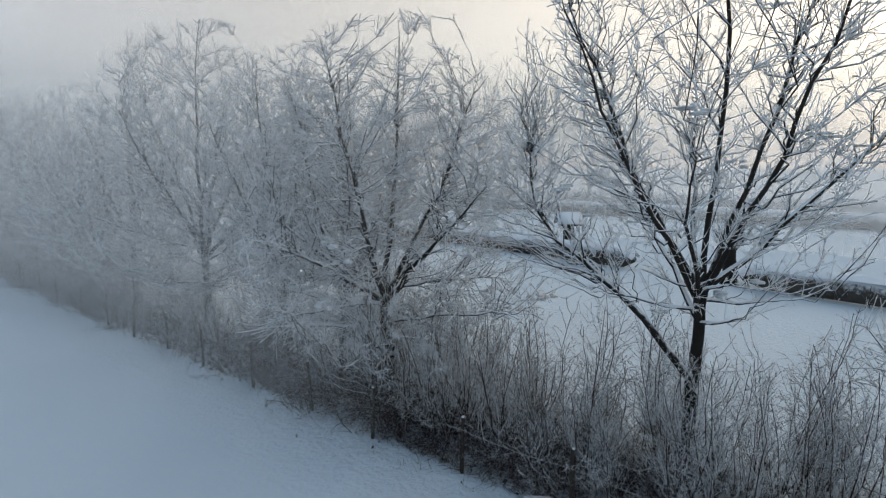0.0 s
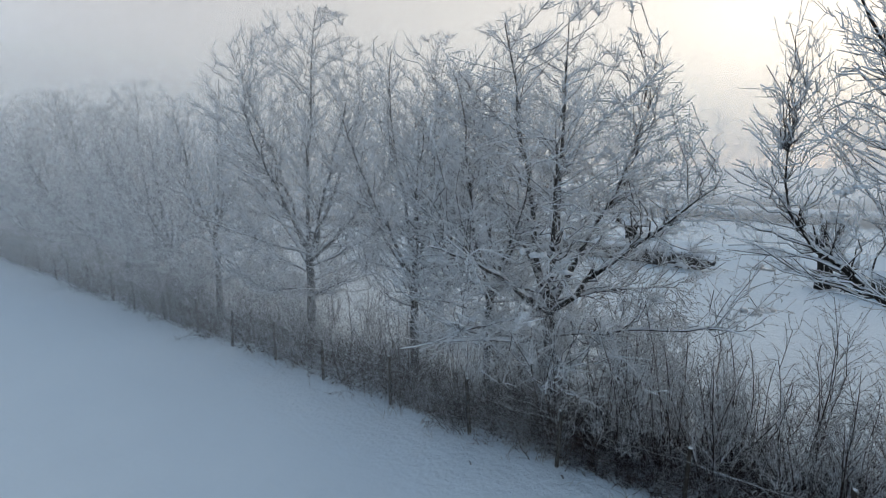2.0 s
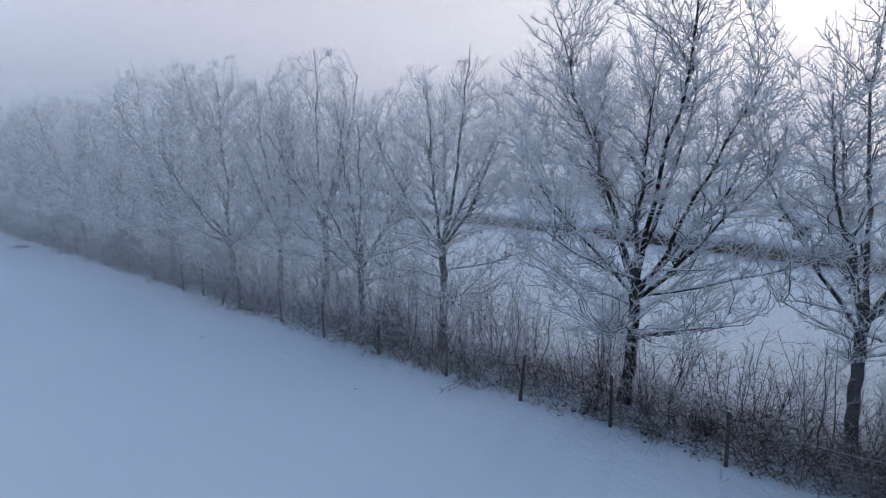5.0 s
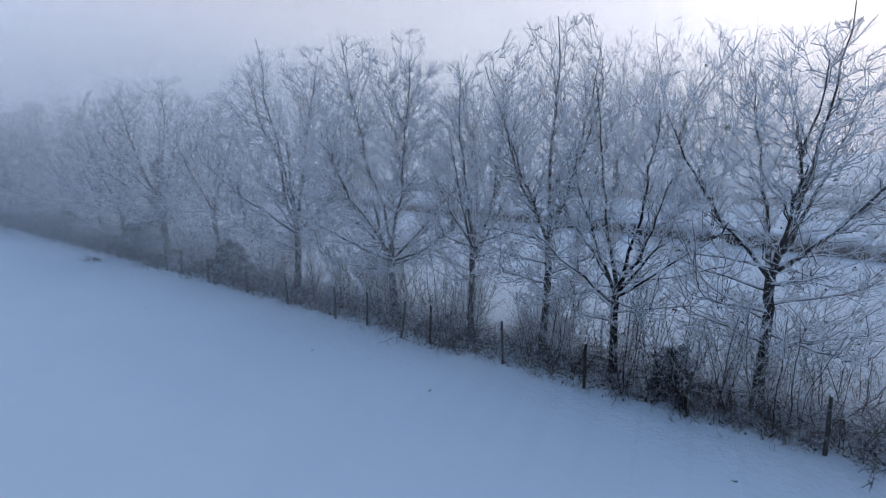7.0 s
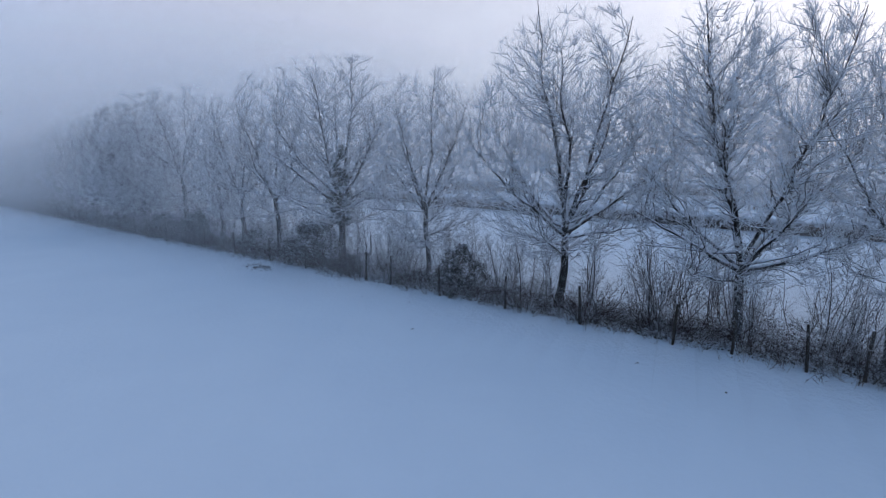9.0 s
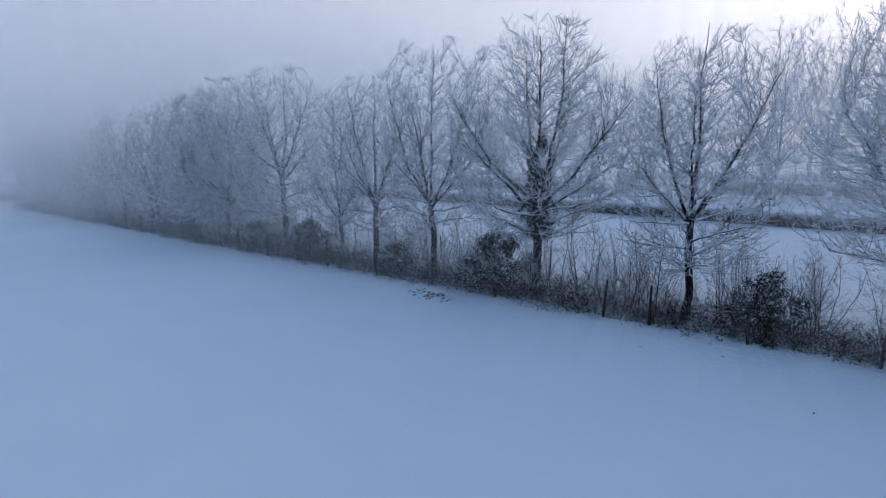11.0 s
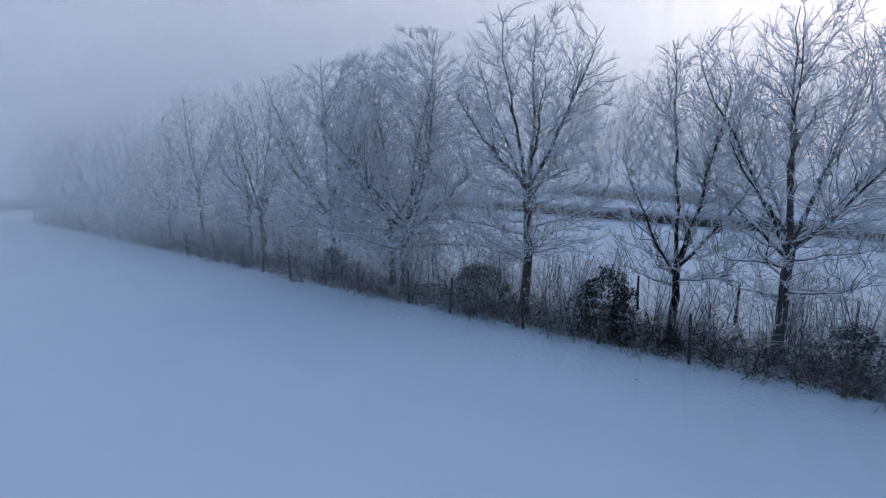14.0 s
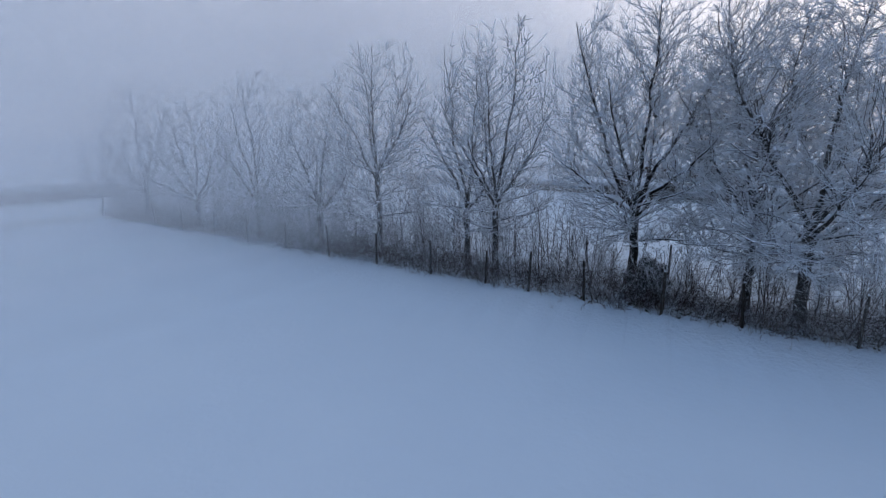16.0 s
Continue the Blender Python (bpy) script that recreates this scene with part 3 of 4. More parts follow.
# ---- trees of the row ----
ROW = "row of snowy trees along the fence"
TREES = [
    # x, y, options
    (2.2, 5.0, dict(height=9.8, fork=2.6, reach=4.30, base=1.10, fan=8, open_angle=67, droop=0.12, peak=0.4, twiggy=0.9)),
    (1.6, 12.0, dict(height=12.4, fork=4.2, reach=3.40, base=3.4, fan=9, open_angle=52, dense=0.62, girth=0.115, peak=0.5, twiggy=0.85, heaps=8,
                     low_limb=[(0, 0, 2.6), (-0.2, 0.7, 3.6), (-0.35, 1.3, 4.1), (-0.5, 1.9, 4.6), (-0.6, 2.4, 5.0), (-0.75, 2.7, 5.6), (-0.8, 2.85, 6.6)])),
    (1.6, 19.3, dict(height=10.6, fork=3.3, reach=3.90, base=1.1, fan=10, open_angle=62, dense=1.3, droop=0.22, girth=0.17, peak=0.45, heaps=30, blunt=0.7)),
    (1.7, 21.3, dict(height=10.0, fork=3.3, reach=2.71, base=1.55, fan=6, open_angle=45, dense=1.1, droop=0.1, girth=0.11)),
    (1.8, 23.7, dict(height=10.5, fork=3.4, reach=2.60, base=2.05, fan=7, open_angle=40, dense=1.15, girth=0.13, peak=0.5)),
    (1.75, 28.5, dict(height=11.8, fork=3.4, dense=1.25, reach=3.84, base=1.60, fan=9, open_angle=48, girth=0.16, peak=0.38, blunt=0.57)),
    (1.8, 34.7, dict(height=9.9, fork=3.7, fan=7, open_angle=46, reach=3.05, base=1.30, girth=0.14, peak=0.29, blunt=0.51, dense=0.85, leaves=260)),
    (1.7, 38.4, dict(height=9.0, fork=2.7, reach=2.82, base=1.40, fan=10, open_angle=56, girth=0.12, peak=0.40, blunt=0.57, twiggy=0.85)),
    (1.8, 40.8, dict(dense=1.15, height=10.9, fork=4.2, fan=6, open_angle=34, reach=2.56, base=1.60, girth=0.13, peak=0.32, blunt=0.51, leaves=160)),
    (1.7, 43.5, dict(blunt=0.62, height=10.2, fork=3.3, reach=2.15, base=1.80, fan=6, open_angle=35, girth=0.12, peak=0.36)),
    (1.75, 47.2, dict(height=11.2, fork=2.8, reach=3.95, base=1.70, fan=10, open_angle=67, girth=0.15, peak=0.34, blunt=0.53, dense=1.05, leaves=120)),
    (1.75, 53.2, dict(height=11.3, fork=3.2, reach=3.95, base=1.80, fan=10, open_angle=56, girth=0.16, peak=0.36, blunt=0.57)),
    (1.75, 59.7, dict(dense=1.15, height=9.9, fork=3.6, fan=7, open_angle=42, reach=2.68, base=1.40, girth=0.13, peak=0.30, blunt=0.51, leaves=120)),
    (1.65, 65.3, dict(height=10.9, fork=3.6, reach=3.95, base=2.00, fan=10, open_angle=67, girth=0.19, peak=0.36, blunt=0.53)),
    (1.45, 70.3, dict(height=11.0, fork=3.4, reach=2.82, base=1.90, fan=7, open_angle=45, girth=0.15, peak=0.40, dense=0.8, blunt=0.61)),
    (1.55, 74.0, dict(height=9.8, fork=3.5, reach=2.71, base=1.60, fan=9, open_angle=54, girth=0.15, peak=0.40, blunt=0.53)),
    (1.75, 76.6, dict(blunt=0.62, height=9.5, fork=2.5, reach=2.15, base=1.60, fan=5, open_angle=35, girth=0.13, peak=0.36)),
    (1.85, 81.7, dict(height=10.9, fork=4.6, fan=7, open_angle=48, reach=3.29, base=1.70, girth=0.17, peak=0.34, blunt=0.51, dense=1.05, leaves=60)),
    (1.3, 86.8, dict(peak=0.34, height=10.7, fork=2.9, reach=3.50, base=1.30, fan=8, open_angle=59, droop=0.16, dense=1.7, girth=0.17, blunt=0.41, heaps=14)),
    (2.2, 88.2, dict(peak=0.34, height=10.3, fork=2.9, reach=2.94, base=1.40, fan=7, open_angle=54, droop=0.14, dense=1.2, girth=0.14, blunt=0.53, heaps=6)),
    (1.65, 91.5, dict(peak=0.34, height=9.9, fork=3.1, reach=2.94, base=1.60, fan=11, open_angle=59, dense=1.5, girth=0.15, blunt=0.45)),
    (1.6, 96.5, dict(peak=0.34, lod=0.6, twig_r=0.0125, height=9.7, fork=2.9, reach=2.49, base=1.40, fan=8, open_angle=43, blunt=0.53, girth=0.13)),
    (1.8, 97.8, dict(peak=0.34, blunt=0.51, lod=0.6, twig_r=0.0125, height=8.6, fork=2.8, fan=5, open_angle=38, reach=2.20, base=1.10, dense=0.9, girth=0.12)),
    (1.6, 102.1, dict(peak=0.34, blunt=0.51, lod=0.6, twig_r=0.0125, height=9.4, fork=3.6, fan=6, open_angle=40, reach=2.56, base=1.30, dense=1.05, girth=0.13)),
    (1.6, 106.0, dict(blunt=0.62, peak=0.34, lod=0.6, twig_r=0.0125, height=8.0, fork=2.0, reach=2.49, base=1.10, fan=7, open_angle=59, dense=1.1)),
    (1.6, 110.5, dict(blunt=0.62, peak=0.34, lod=0.6, twig_r=0.0125, height=8.9, fork=2.2, reach=2.37, base=1.10, fan=8, open_angle=51, dense=1.0)),
    (1.3, 115.5, dict(blunt=0.62, peak=0.34, lod=0.6, twig_r=0.0125, height=8.0, fork=1.8, reach=3.16, base=1.10, fan=7, open_angle=62, dense=0.9)),
    (0.9, 120.5, dict(blunt=0.62, peak=0.34, lod=0.6, twig_r=0.0125, height=9.1, fork=2.0, reach=2.49, base=1.10, fan=7, open_angle=48, dense=0.9)),
    (0.2, 125.0, dict(girth=0.06, blunt=0.62, peak=0.34, lod=0.6, twig_r=0.0125, height=6.2, fork=1.6, reach=1.47, base=1.10, fan=6, open_angle=43, dense=0.9)),
]
LABELS = {0: "wide snow-laden tree with drooping branches by the fence", 1: "tall bare tree with low side limb and thick snow",
          2: "dense drooping frosted tree with branches near the ground", 13: "bare snowy tree with dark ivy round its trunk"}
row_trees = []
for n, (tx, ty, opts) in enumerate(TREES):
    tree = build_tree("tree", 100 + n, **opts)
    tree.matrix_world = pose(tx, ty, on_ground(tx, ty), 0, 0, 0)
    tagged(tree, LABELS.get(n, "tall bare tree white with hoar frost behind the wire fence"), "tree", ROW)
    row_trees.append(tree)


# ivy on one trunk
ivy_rng = np.random.default_rng(5)
ivy_c = np.array([(0, 0, 2.5), (0.05, -0.1, 3.0), (-0.15, 0.2, 3.3), (0.1, 0.0, 3.7), (0, 0.1, 4.2), (0.1, 0.2, 4.7), (0, -0.3, 4.6), (-0.1, 0.2, 5.3), (0.1, -0.1, 5.8)])
ivy_r = np.array([(0.5, 0.7, 0.35), (0.6, 0.85, 0.45), (0.6, 0.8, 0.5), (0.5, 0.6, 0.45), (0.45, 0.5, 0.4), (0.3, 0.3, 0.4), (0.25, 0.25, 0.4), (0.25, 0.25, 0.45), (0.2, 0.2, 0.4)])
part("ivy", mesh_of("ivy", *leaf_cloud(ivy_rng, ivy_c, ivy_r, 7000, 0.055), MAT_IVY), row_trees[13], "dark glossy ivy leaves round the trunk")
leaf_c = ivy_rng.uniform((-0.8, -1.8, 3.0), (0.4, 0.4, 4.2), (16, 3))
part("dead_foliage", mesh_of("dead_foliage", *leaf_cloud(ivy_rng, leaf_c, np.full((16, 3), 0.22), 420, 0.05), MAT_LEAF), row_trees[20], "withered brown leaves still hanging")

# ---- undergrowth ----
SHRUBS = "shrubs under the trees"
kinds = []
for n in range(4):
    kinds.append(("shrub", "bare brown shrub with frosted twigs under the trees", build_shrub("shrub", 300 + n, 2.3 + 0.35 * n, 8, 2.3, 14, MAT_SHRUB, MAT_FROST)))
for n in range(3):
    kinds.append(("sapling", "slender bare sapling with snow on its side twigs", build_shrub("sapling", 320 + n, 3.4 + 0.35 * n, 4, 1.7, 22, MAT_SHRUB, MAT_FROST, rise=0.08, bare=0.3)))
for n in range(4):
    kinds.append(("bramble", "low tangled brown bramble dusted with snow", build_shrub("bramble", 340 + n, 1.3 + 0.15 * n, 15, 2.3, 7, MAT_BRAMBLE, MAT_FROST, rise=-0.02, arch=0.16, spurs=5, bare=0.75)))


def build_evergreen(seed, wide, tall):
    rng = np.random.default_rng(seed)
    root = new("evergreen_bush")
    k = 70
    z = rng.uniform(0.08, 1, k) ** 1.2
    a, r = rng.uniform(0, 6.28, k), wide * 0.52 * np.sqrt(rng.uniform(0, 1, k)) * np.sqrt(np.clip(1.05 - z ** 2, 0, 1))
    c = np.stack([r * np.cos(a), r * np.sin(a), z * tall], 1)
    part("foliage", mesh_of("foliage", *leaf_cloud(rng, c, np.tile(rng.uniform(0.14, 0.3, (k, 1)), 3), 7500, 0.032), MAT_EVER), root, "dark green leaves under patches of snow")
    sprigs = shoots(rng, np.repeat(c, 14, 0), rng.normal(0, 1, (k * 14, 3)) + (0, 0, 0.4), rng.uniform(0.2, 0.5, k * 14), 2, 0.1, 0.0)
    part("sprig", mesh_of("sprig", *spikes(sprigs, np.full((k * 14, 1), 0.006), rng), MAT_BRAMBLE), root, "dark twigs standing out of the bush")
    n = 14
    b = np.stack([rng.normal(0, wide * 0.12, n), rng.normal(0, wide * 0.12, n), np.full(n, -0.05)], 1)
    w = np.stack([rng.normal(0, 0.5, n), rng.normal(0, 0.5, n), np.ones(n)], 1)
    part("trunk", mesh_of("trunk", *tubes(shoots(rng, b, w, np.full(n, tall * 0.95), 6, 0.1, 0.05), taper(np.full(n, 0.016), 0.005, 6), 4, rng), MAT_SHRUB), root)
    return root


MAT_EVER = snowy("evergreen_leaf", (0.012, 0.016, 0.012), (0.03, 0.038, 0.024), 0.55, 0.4, 7, 2.2)
ever = [build_evergreen(360, 2.3, 1.5), build_evergreen(361, 1.9, 1.6)]
place_rng = np.random.default_rng(77)
used = set()


def settle(ob, label, category, group, x, y, turn, scale):
    """Moves the model itself to its first place, then copies it."""
    m = pose(x, y, on_ground(x, y), 0, 0, turn) @ Matrix.Diagonal((scale, scale, scale, 1))
    if ob.name in used:
        twin = copy_thing(ob, pose(x, y, on_ground(x, y), 0, 0, turn))
        twin.scale = (scale, scale, scale)
        return twin
    used.add(ob.name)
    ob.matrix_basis = m
    return tagged(ob, label, category, group)


spots = []
for by in np.arange(5.0, 126.5, 0.4):
    open_here = 84.5 < by < 90.5 or 50.0 < by < 52.0
    roll = place_rng.random()
    if by < 22:
        n = place_rng.choice(3) + 4 if roll < 0.42 else place_rng.choice(4) + 7 if roll < 0.75 else place_rng.choice(4)
    else:
        n = place_rng.choice(3) + 4 if roll < 0.28 else place_rng.choice(4) + 7 if roll < 0.66 else place_rng.choice(4)
    if open_here and place_rng.random() < 0.15:
        continue
    kx = place_rng.uniform(0.15, 1.2) if n >= 7 else place_rng.uniform(0.7, 2.8)
    spots.append((int(n), float(kx), float(by + place_rng.uniform(-0.3, 0.3))))
for by in np.arange(5.0, 21.0, 0.3):
    spots.append((int(place_rng.choice((0, 1, 2, 4, 5, 6, 6))), float(place_rng.uniform(0.7, 3.2)), float(by)))
for by in np.arange(6.0, 127.0, 0.75):
    if place_rng.random() < (0.35 if 84.5 < by < 90.5 or 49.0 < by < 52.5 else 0.8):
        spots.append((int(place_rng.choice(7)), float(place_rng.uniform(2.2, 3.9)), float(by + place_rng.uniform(-0.4, 0.4))))
for n, kx, ky in spots:
    kind, label, model = kinds[n]
    settle(model, label, "shrub", SHRUBS, kx, ky, place_rng.uniform(0, 360), place_rng.uniform(0.6, 1.05))
for n, (kx, ky, ks) in enumerate([(1.0, 66.7, 1.45), (1.0, 57.3, 1.2), (1.2, 72.3, 0.9), (1.0, 78.5, 1.25), (1.0, 83.0, 1.05), (1.0, 90.7, 0.85), (1.7, 11.5, 0.6), (1.2, 36.6, 0.8)]):
    settle(ever[n % 2], "dark evergreen bush with snow on its leaves", "bush", SHRUBS, kx, ky, 67.0 * n, ks)

# ---- wire fence ----
POSTS = [6.0, 8.5, 10.9, 13.4, 15.8, 18.3, 20.6, 23.1, 25.8, 28.3, 30.7, 33.2, 36.0, 38.6, 41.2, 44.0, 45.2, 47.0, 48.6, 51.6, 54.6, 57.6, 60.4, 61.9, 66.1, 69.3, 72.5, 75.8, 78.3,
         80.7, 83.6, 85.5, 88.0, 90.1, 92.4, 94.3, 96.0, 98.3, 101.0, 103.8, 106.5, 109.4, 112.2, 115.0, 118.0]
fence = tagged(new("wire_fence"), "weathered wooden posts strung with thin fence wire", "fence")


def post_mesh(seed, tall):
    rng = np.random.default_rng(seed)
    z = np.array([-0.25, 0.0, 0.3, 0.6, 0.9, 1.0]) * tall
    z[0] = -0.25
    p = np.stack([np.cumsum(rng.normal(0, 0.006, 6)), np.cumsum(rng.normal(0, 0.006, 6)), z], 1)[None]
    r = np.array([[0.055, 0.055, 0.052, 0.05, 0.047, 0.045]]) * 0.85 * rng.uniform(0.9, 1.15)
    v, f = tubes(p, r, 8, rng)
    cap = np.array([[i, (i + 1) % 8, (i + 2) % 8, (i + 3) % 8] for i in (0, 3)]) + 40
    cap = np.concatenate([cap, [[40, 43, 46, 47]]])
    return mesh_of("post", v, np.concatenate([f, cap]), MAT_POST)


def snow_cap_mesh(seed, wide):
    rng = np.random.default_rng(seed)
    p = np.array([[(0, 0, -0.01), (0, 0, 0.0), (0.003, 0, 0.012), (0.006, 0.003, 0.02)]])
    r = np.array([[wide * 0.8, wide * 0.95, wide * 0.7, wide * 0.15]])
    v, f = tubes(p, r, 8, rng)
    return mesh_of("snow_cap", v, f, MAT_CAP)


post_kinds, cap_kinds = [post_mesh(400 + n, 1.25 + 0.04 * n) for n in range(4)], [snow_cap_mesh(410 + n, 0.042) for n in range(2)]
fence_x = {}
for n, py in enumerate(POSTS):
    px = 0.06 * math.sin(n * 2.3)
    kind = n % 4
    tilt_x = 17.0 if abs(py - 45.2) < 0.1 else 3.0 * math.sin(n * 1.7)
    p = part("post", post_kinds[kind], fence)
    p.matrix_basis = pose(px, py, on_ground(px, py), tilt_x * -1, 2.5 * math.sin(n * 3.1), 40.0 * n)
    c = part("snow_cap", cap_kinds[n % 2], p)
    c.matrix_basis = pose(0, 0, 1.25 + 0.04 * kind)
MAT_TAPE, _n, _l, _b = material("fence_tape")
_b.inputs["Base Color"].default_value = (0.55, 0.55, 0.56, 1)
_b.inputs["Roughness"].default_value = 0.7
for h, wire_r, wire_mat, wire_label in ((0.45, 0.003, MAT_WIRE, ""), (0.75, 0.003, MAT_WIRE, ""), (1.05, 0.0045, MAT_TAPE, "pale electric fence tape")):
    wy = np.linspace(POSTS[0], POSTS[-1], 500)
    gap = np.interp(wy, POSTS, np.arange(len(POSTS))) % 1.0
    line = np.stack([-0.055 + 0.02 * np.sin(wy * 1.1), wy, h + ground_z(np.zeros_like(wy), wy) * 0.3 - 0.05 * np.sin(np.pi * gap)], 1)[None]
    part("wire", mesh_of("wire", *tubes(line, np.full((1, 500), wire_r), 4, np.random.default_rng(3)), wire_mat), fence, wire_label)

back_fence = tagged(new("back_fence"), "row of old wooden posts behind the trees", "fence")
for n, py in enumerate(np.arange(66.0, 116.0, 3.1)):
    p = part("post", post_kinds[n % 4], back_fence)
    p.matrix_basis = pose(4.4 + 0.1 * math.sin(n), float(py), on_ground(4.4, float(py)), 2 * math.sin(n * 2.0), 2 * math.cos(n * 3.0), 30.0 * n)

# ---- verge: dry grass, leaves and clods showing through the snow ----
g_rng = np.random.default_rng(21)
ng = 2000
gy0 = g_rng.uniform(4, 118, ng)
gx0 = np.abs(g_rng.normal(0, 0.55, ng)) * np.where(g_rng.random(ng) < 0.3, -0.6, 1.0) + 0.12
gb = np.stack([gx0, gy0, ground_z(gx0, gy0) - 0.02], 1)
gb = np.repeat(gb, 4, 0) + np.concatenate([g_rng.normal(0, 0.05, (ng * 4, 2)), np.zeros((ng * 4, 1))], 1)
gw = np.concatenate([g_rng.normal(0, 0.55, (ng * 4, 2)), np.ones((ng * 4, 1))], 1)
gl = g_rng.uniform(0.1, 0.38, ng * 4)
blades = shoots(g_rng, gb, gw, gl, 3, 0.15, 0.0, 0.3)
tagged(new("verge_grass", mesh_of("verge_grass", *tubes(blades, taper(np.full(ng * 4, 0.005), 0.002, 3), 3, g_rng), MAT_GRASS)), "dry grass poking through snow along the fence", "grass", kind="stuff")


# low dark brushwood that fills the foot of the row
b_rng = np.random.default_rng(22)
nb = 72000
by0 = b_rng.uniform(5, 121, nb)
bx0 = b_rng.uniform(0.0, 2.6, nb)
by0[:14000] = b_rng.uniform(5, 24, 14000)
thick = 0.6 + 0.4 * np.sin(by0 * 0.9 + 1.3 * np.sin(by0 * 0.31)) * np.sin(by0 * 0.23)
bz0 = ground_z(bx0, by0) + b_rng.uniform(0, 1, nb) ** 1.3 * 0.95 * thick - 0.02
bw = np.concatenate([b_rng.normal(0, 0.7, (nb, 2)), b_rng.uniform(-0.2, 1.0, (nb, 1))], 1)
brush = shoots(b_rng, np.stack([bx0, by0, bz0], 1), bw, b_rng.uniform(0.2, 0.6, nb), 2, 0.1, 0.0)
tagged(new("low_brushwood", mesh_of("low_brushwood", *spikes(brush, taper(np.full(nb, 0.007), 0.004, 2), b_rng), MAT_LITTER)), "dense dark brushwood low under the trees", "brushwood", kind="stuff")


def clods(name, label, cx, cy, sx, sy, count, size, seed):
    """Dark earth and leaves lying loose on the snow."""
    rng = np.random.default_rng(seed)
    x, y = cx + rng.normal(0, sx, count), cy + rng.normal(0, sy, count)
    c = np.stack([x, y, ground_z(x, y) + 0.004], 1)
    v, f = leaf_cloud(rng, c, np.full((count, 3), 0.02), count * 3, size)
    v[:, 2] = np.maximum(v[:, 2], ground_z(v[:, 0], v[:, 1]) + 0.004)
    tagged(new(name, mesh_of(name, v, f, MAT_EARTH)), label, "earth", kind="stuff")


MAT_EARTH = snowy("bare_earth", (0.02, 0.017, 0.014), (0.06, 0.05, 0.04), 1.3, 0.4, 9, 3)
clods("bare_patch", "dark earth scratched out of the snow", -1.2, 68.3, 0.3, 0.55, 90, 0.05, 31)
clods("bare_patch", "dark earth scratched out of the snow", -0.35, 63.8, 0.15, 0.4, 30, 0.045, 32)
c_rng = np.random.default_rng(33)
for n in range(14):
    clods("clod", "single dark clod lying on the snow", -float(abs(c_rng.normal(1.6, 1.2))), float(c_rng.uniform(14, 95)), 0.03, 0.03, 3, 0.03, 50 + n)
clods("verge_litter", "dark soil and leaves along the edge of the snow", 0.35, 60.0, 0.22, 34.0, 1900, 0.045, 34)

# ---- land behind the trees ----
def build_hedge(x0, y0, x1, y1, tall, wide, seed, label, step=0.05):
    """A clipped field hedge: a mass of short stiff twigs with snow along its flat top."""
    rng = np.random.default_rng(seed)
    root = tagged(new("hedge"), label, "hedge", "clipped field hedges")
    length = math.hypot(x1 - x0, y1 - y0)
    n = int(length / step)
    t = rng.uniform(0, 1, n)
    off = rng.uniform(-wide / 2, wide / 2, n)
    ux, uy = (x1 - x0) / length, (y1 - y0) / length
    x, y = x0 + t * (x1 - x0) - uy * off, y0 + t * (y1 - y0) + ux * off
    b = np.stack([x, y, ground_z(x, y) + rng.uniform(0, tall * 0.6, n)], 1)
    w = np.concatenate([rng.normal(0, 0.5, (n, 2)), np.ones((n, 1))], 1)
    twig = shoots(rng, b, w, np.clip(tall - b[:, 2], 0.2, 1.0) * rng.uniform(0.8, 1.1, n), 3, 0.15, 0.03)
    part("foliage", mesh_of("foliage", *tubes(twig, taper(np.full(n, 0.035), 0.015, 3), 3, rng), MAT_HEDGE), root)
    m = max(8, int(length / 0.8))
    s = np.linspace(0, 1, m)
    rows = []
    for a in np.linspace(-1, 1, 7):
        hx, hy = x0 + s * (x1 - x0) - uy * a * wide * 0.56, y0 + s * (y1 - y0) + ux * a * wide * 0.56
        rows.append(np.stack([hx, hy, ground_z(hx, hy) + tall * 0.97 - 0.35 * (1 - np.clip(np.minimum(s, 1 - s) * length / 0.9, 0, 1)) + (1 - a * a) * 0.16 - 0.10 * abs(a) + rng.normal(0, 0.035, m)], 1))
    v = np.array(rows)
    low = v[:, :, :].copy()
    low[:, :, 2] -= 0.10
    grid = np.arange(7 * m).reshape(7, m)
    f = np.stack([grid[:-1, :-1], grid[:-1, 1:], grid[1:, 1:], grid[1:, :-1]], -1).reshape(-1, 4)
    cap = mesh_of("snow", np.concatenate([v.reshape(-1, 3), low.reshape(-1, 3)]), np.concatenate([f, f[:, ::-1] + 7 * m]), MAT_CAP)
    part("snow", cap, root, "thick white snow along the top")
    core = np.stack([x0 + s * (x1 - x0), y0 + s * (y1 - y0), np.full(m, tall * 0.45)], 1)[None]
    part("core", mesh_of("core", *tubes(core, (wide * 0.40 * np.clip(np.minimum(s, 1 - s) * length / 0.6, 0.05, 1) ** 0.5)[None], 8, rng, flat=tall * 0.45 / (wide * 0.40)), MAT_HEDGE), root)
    return root


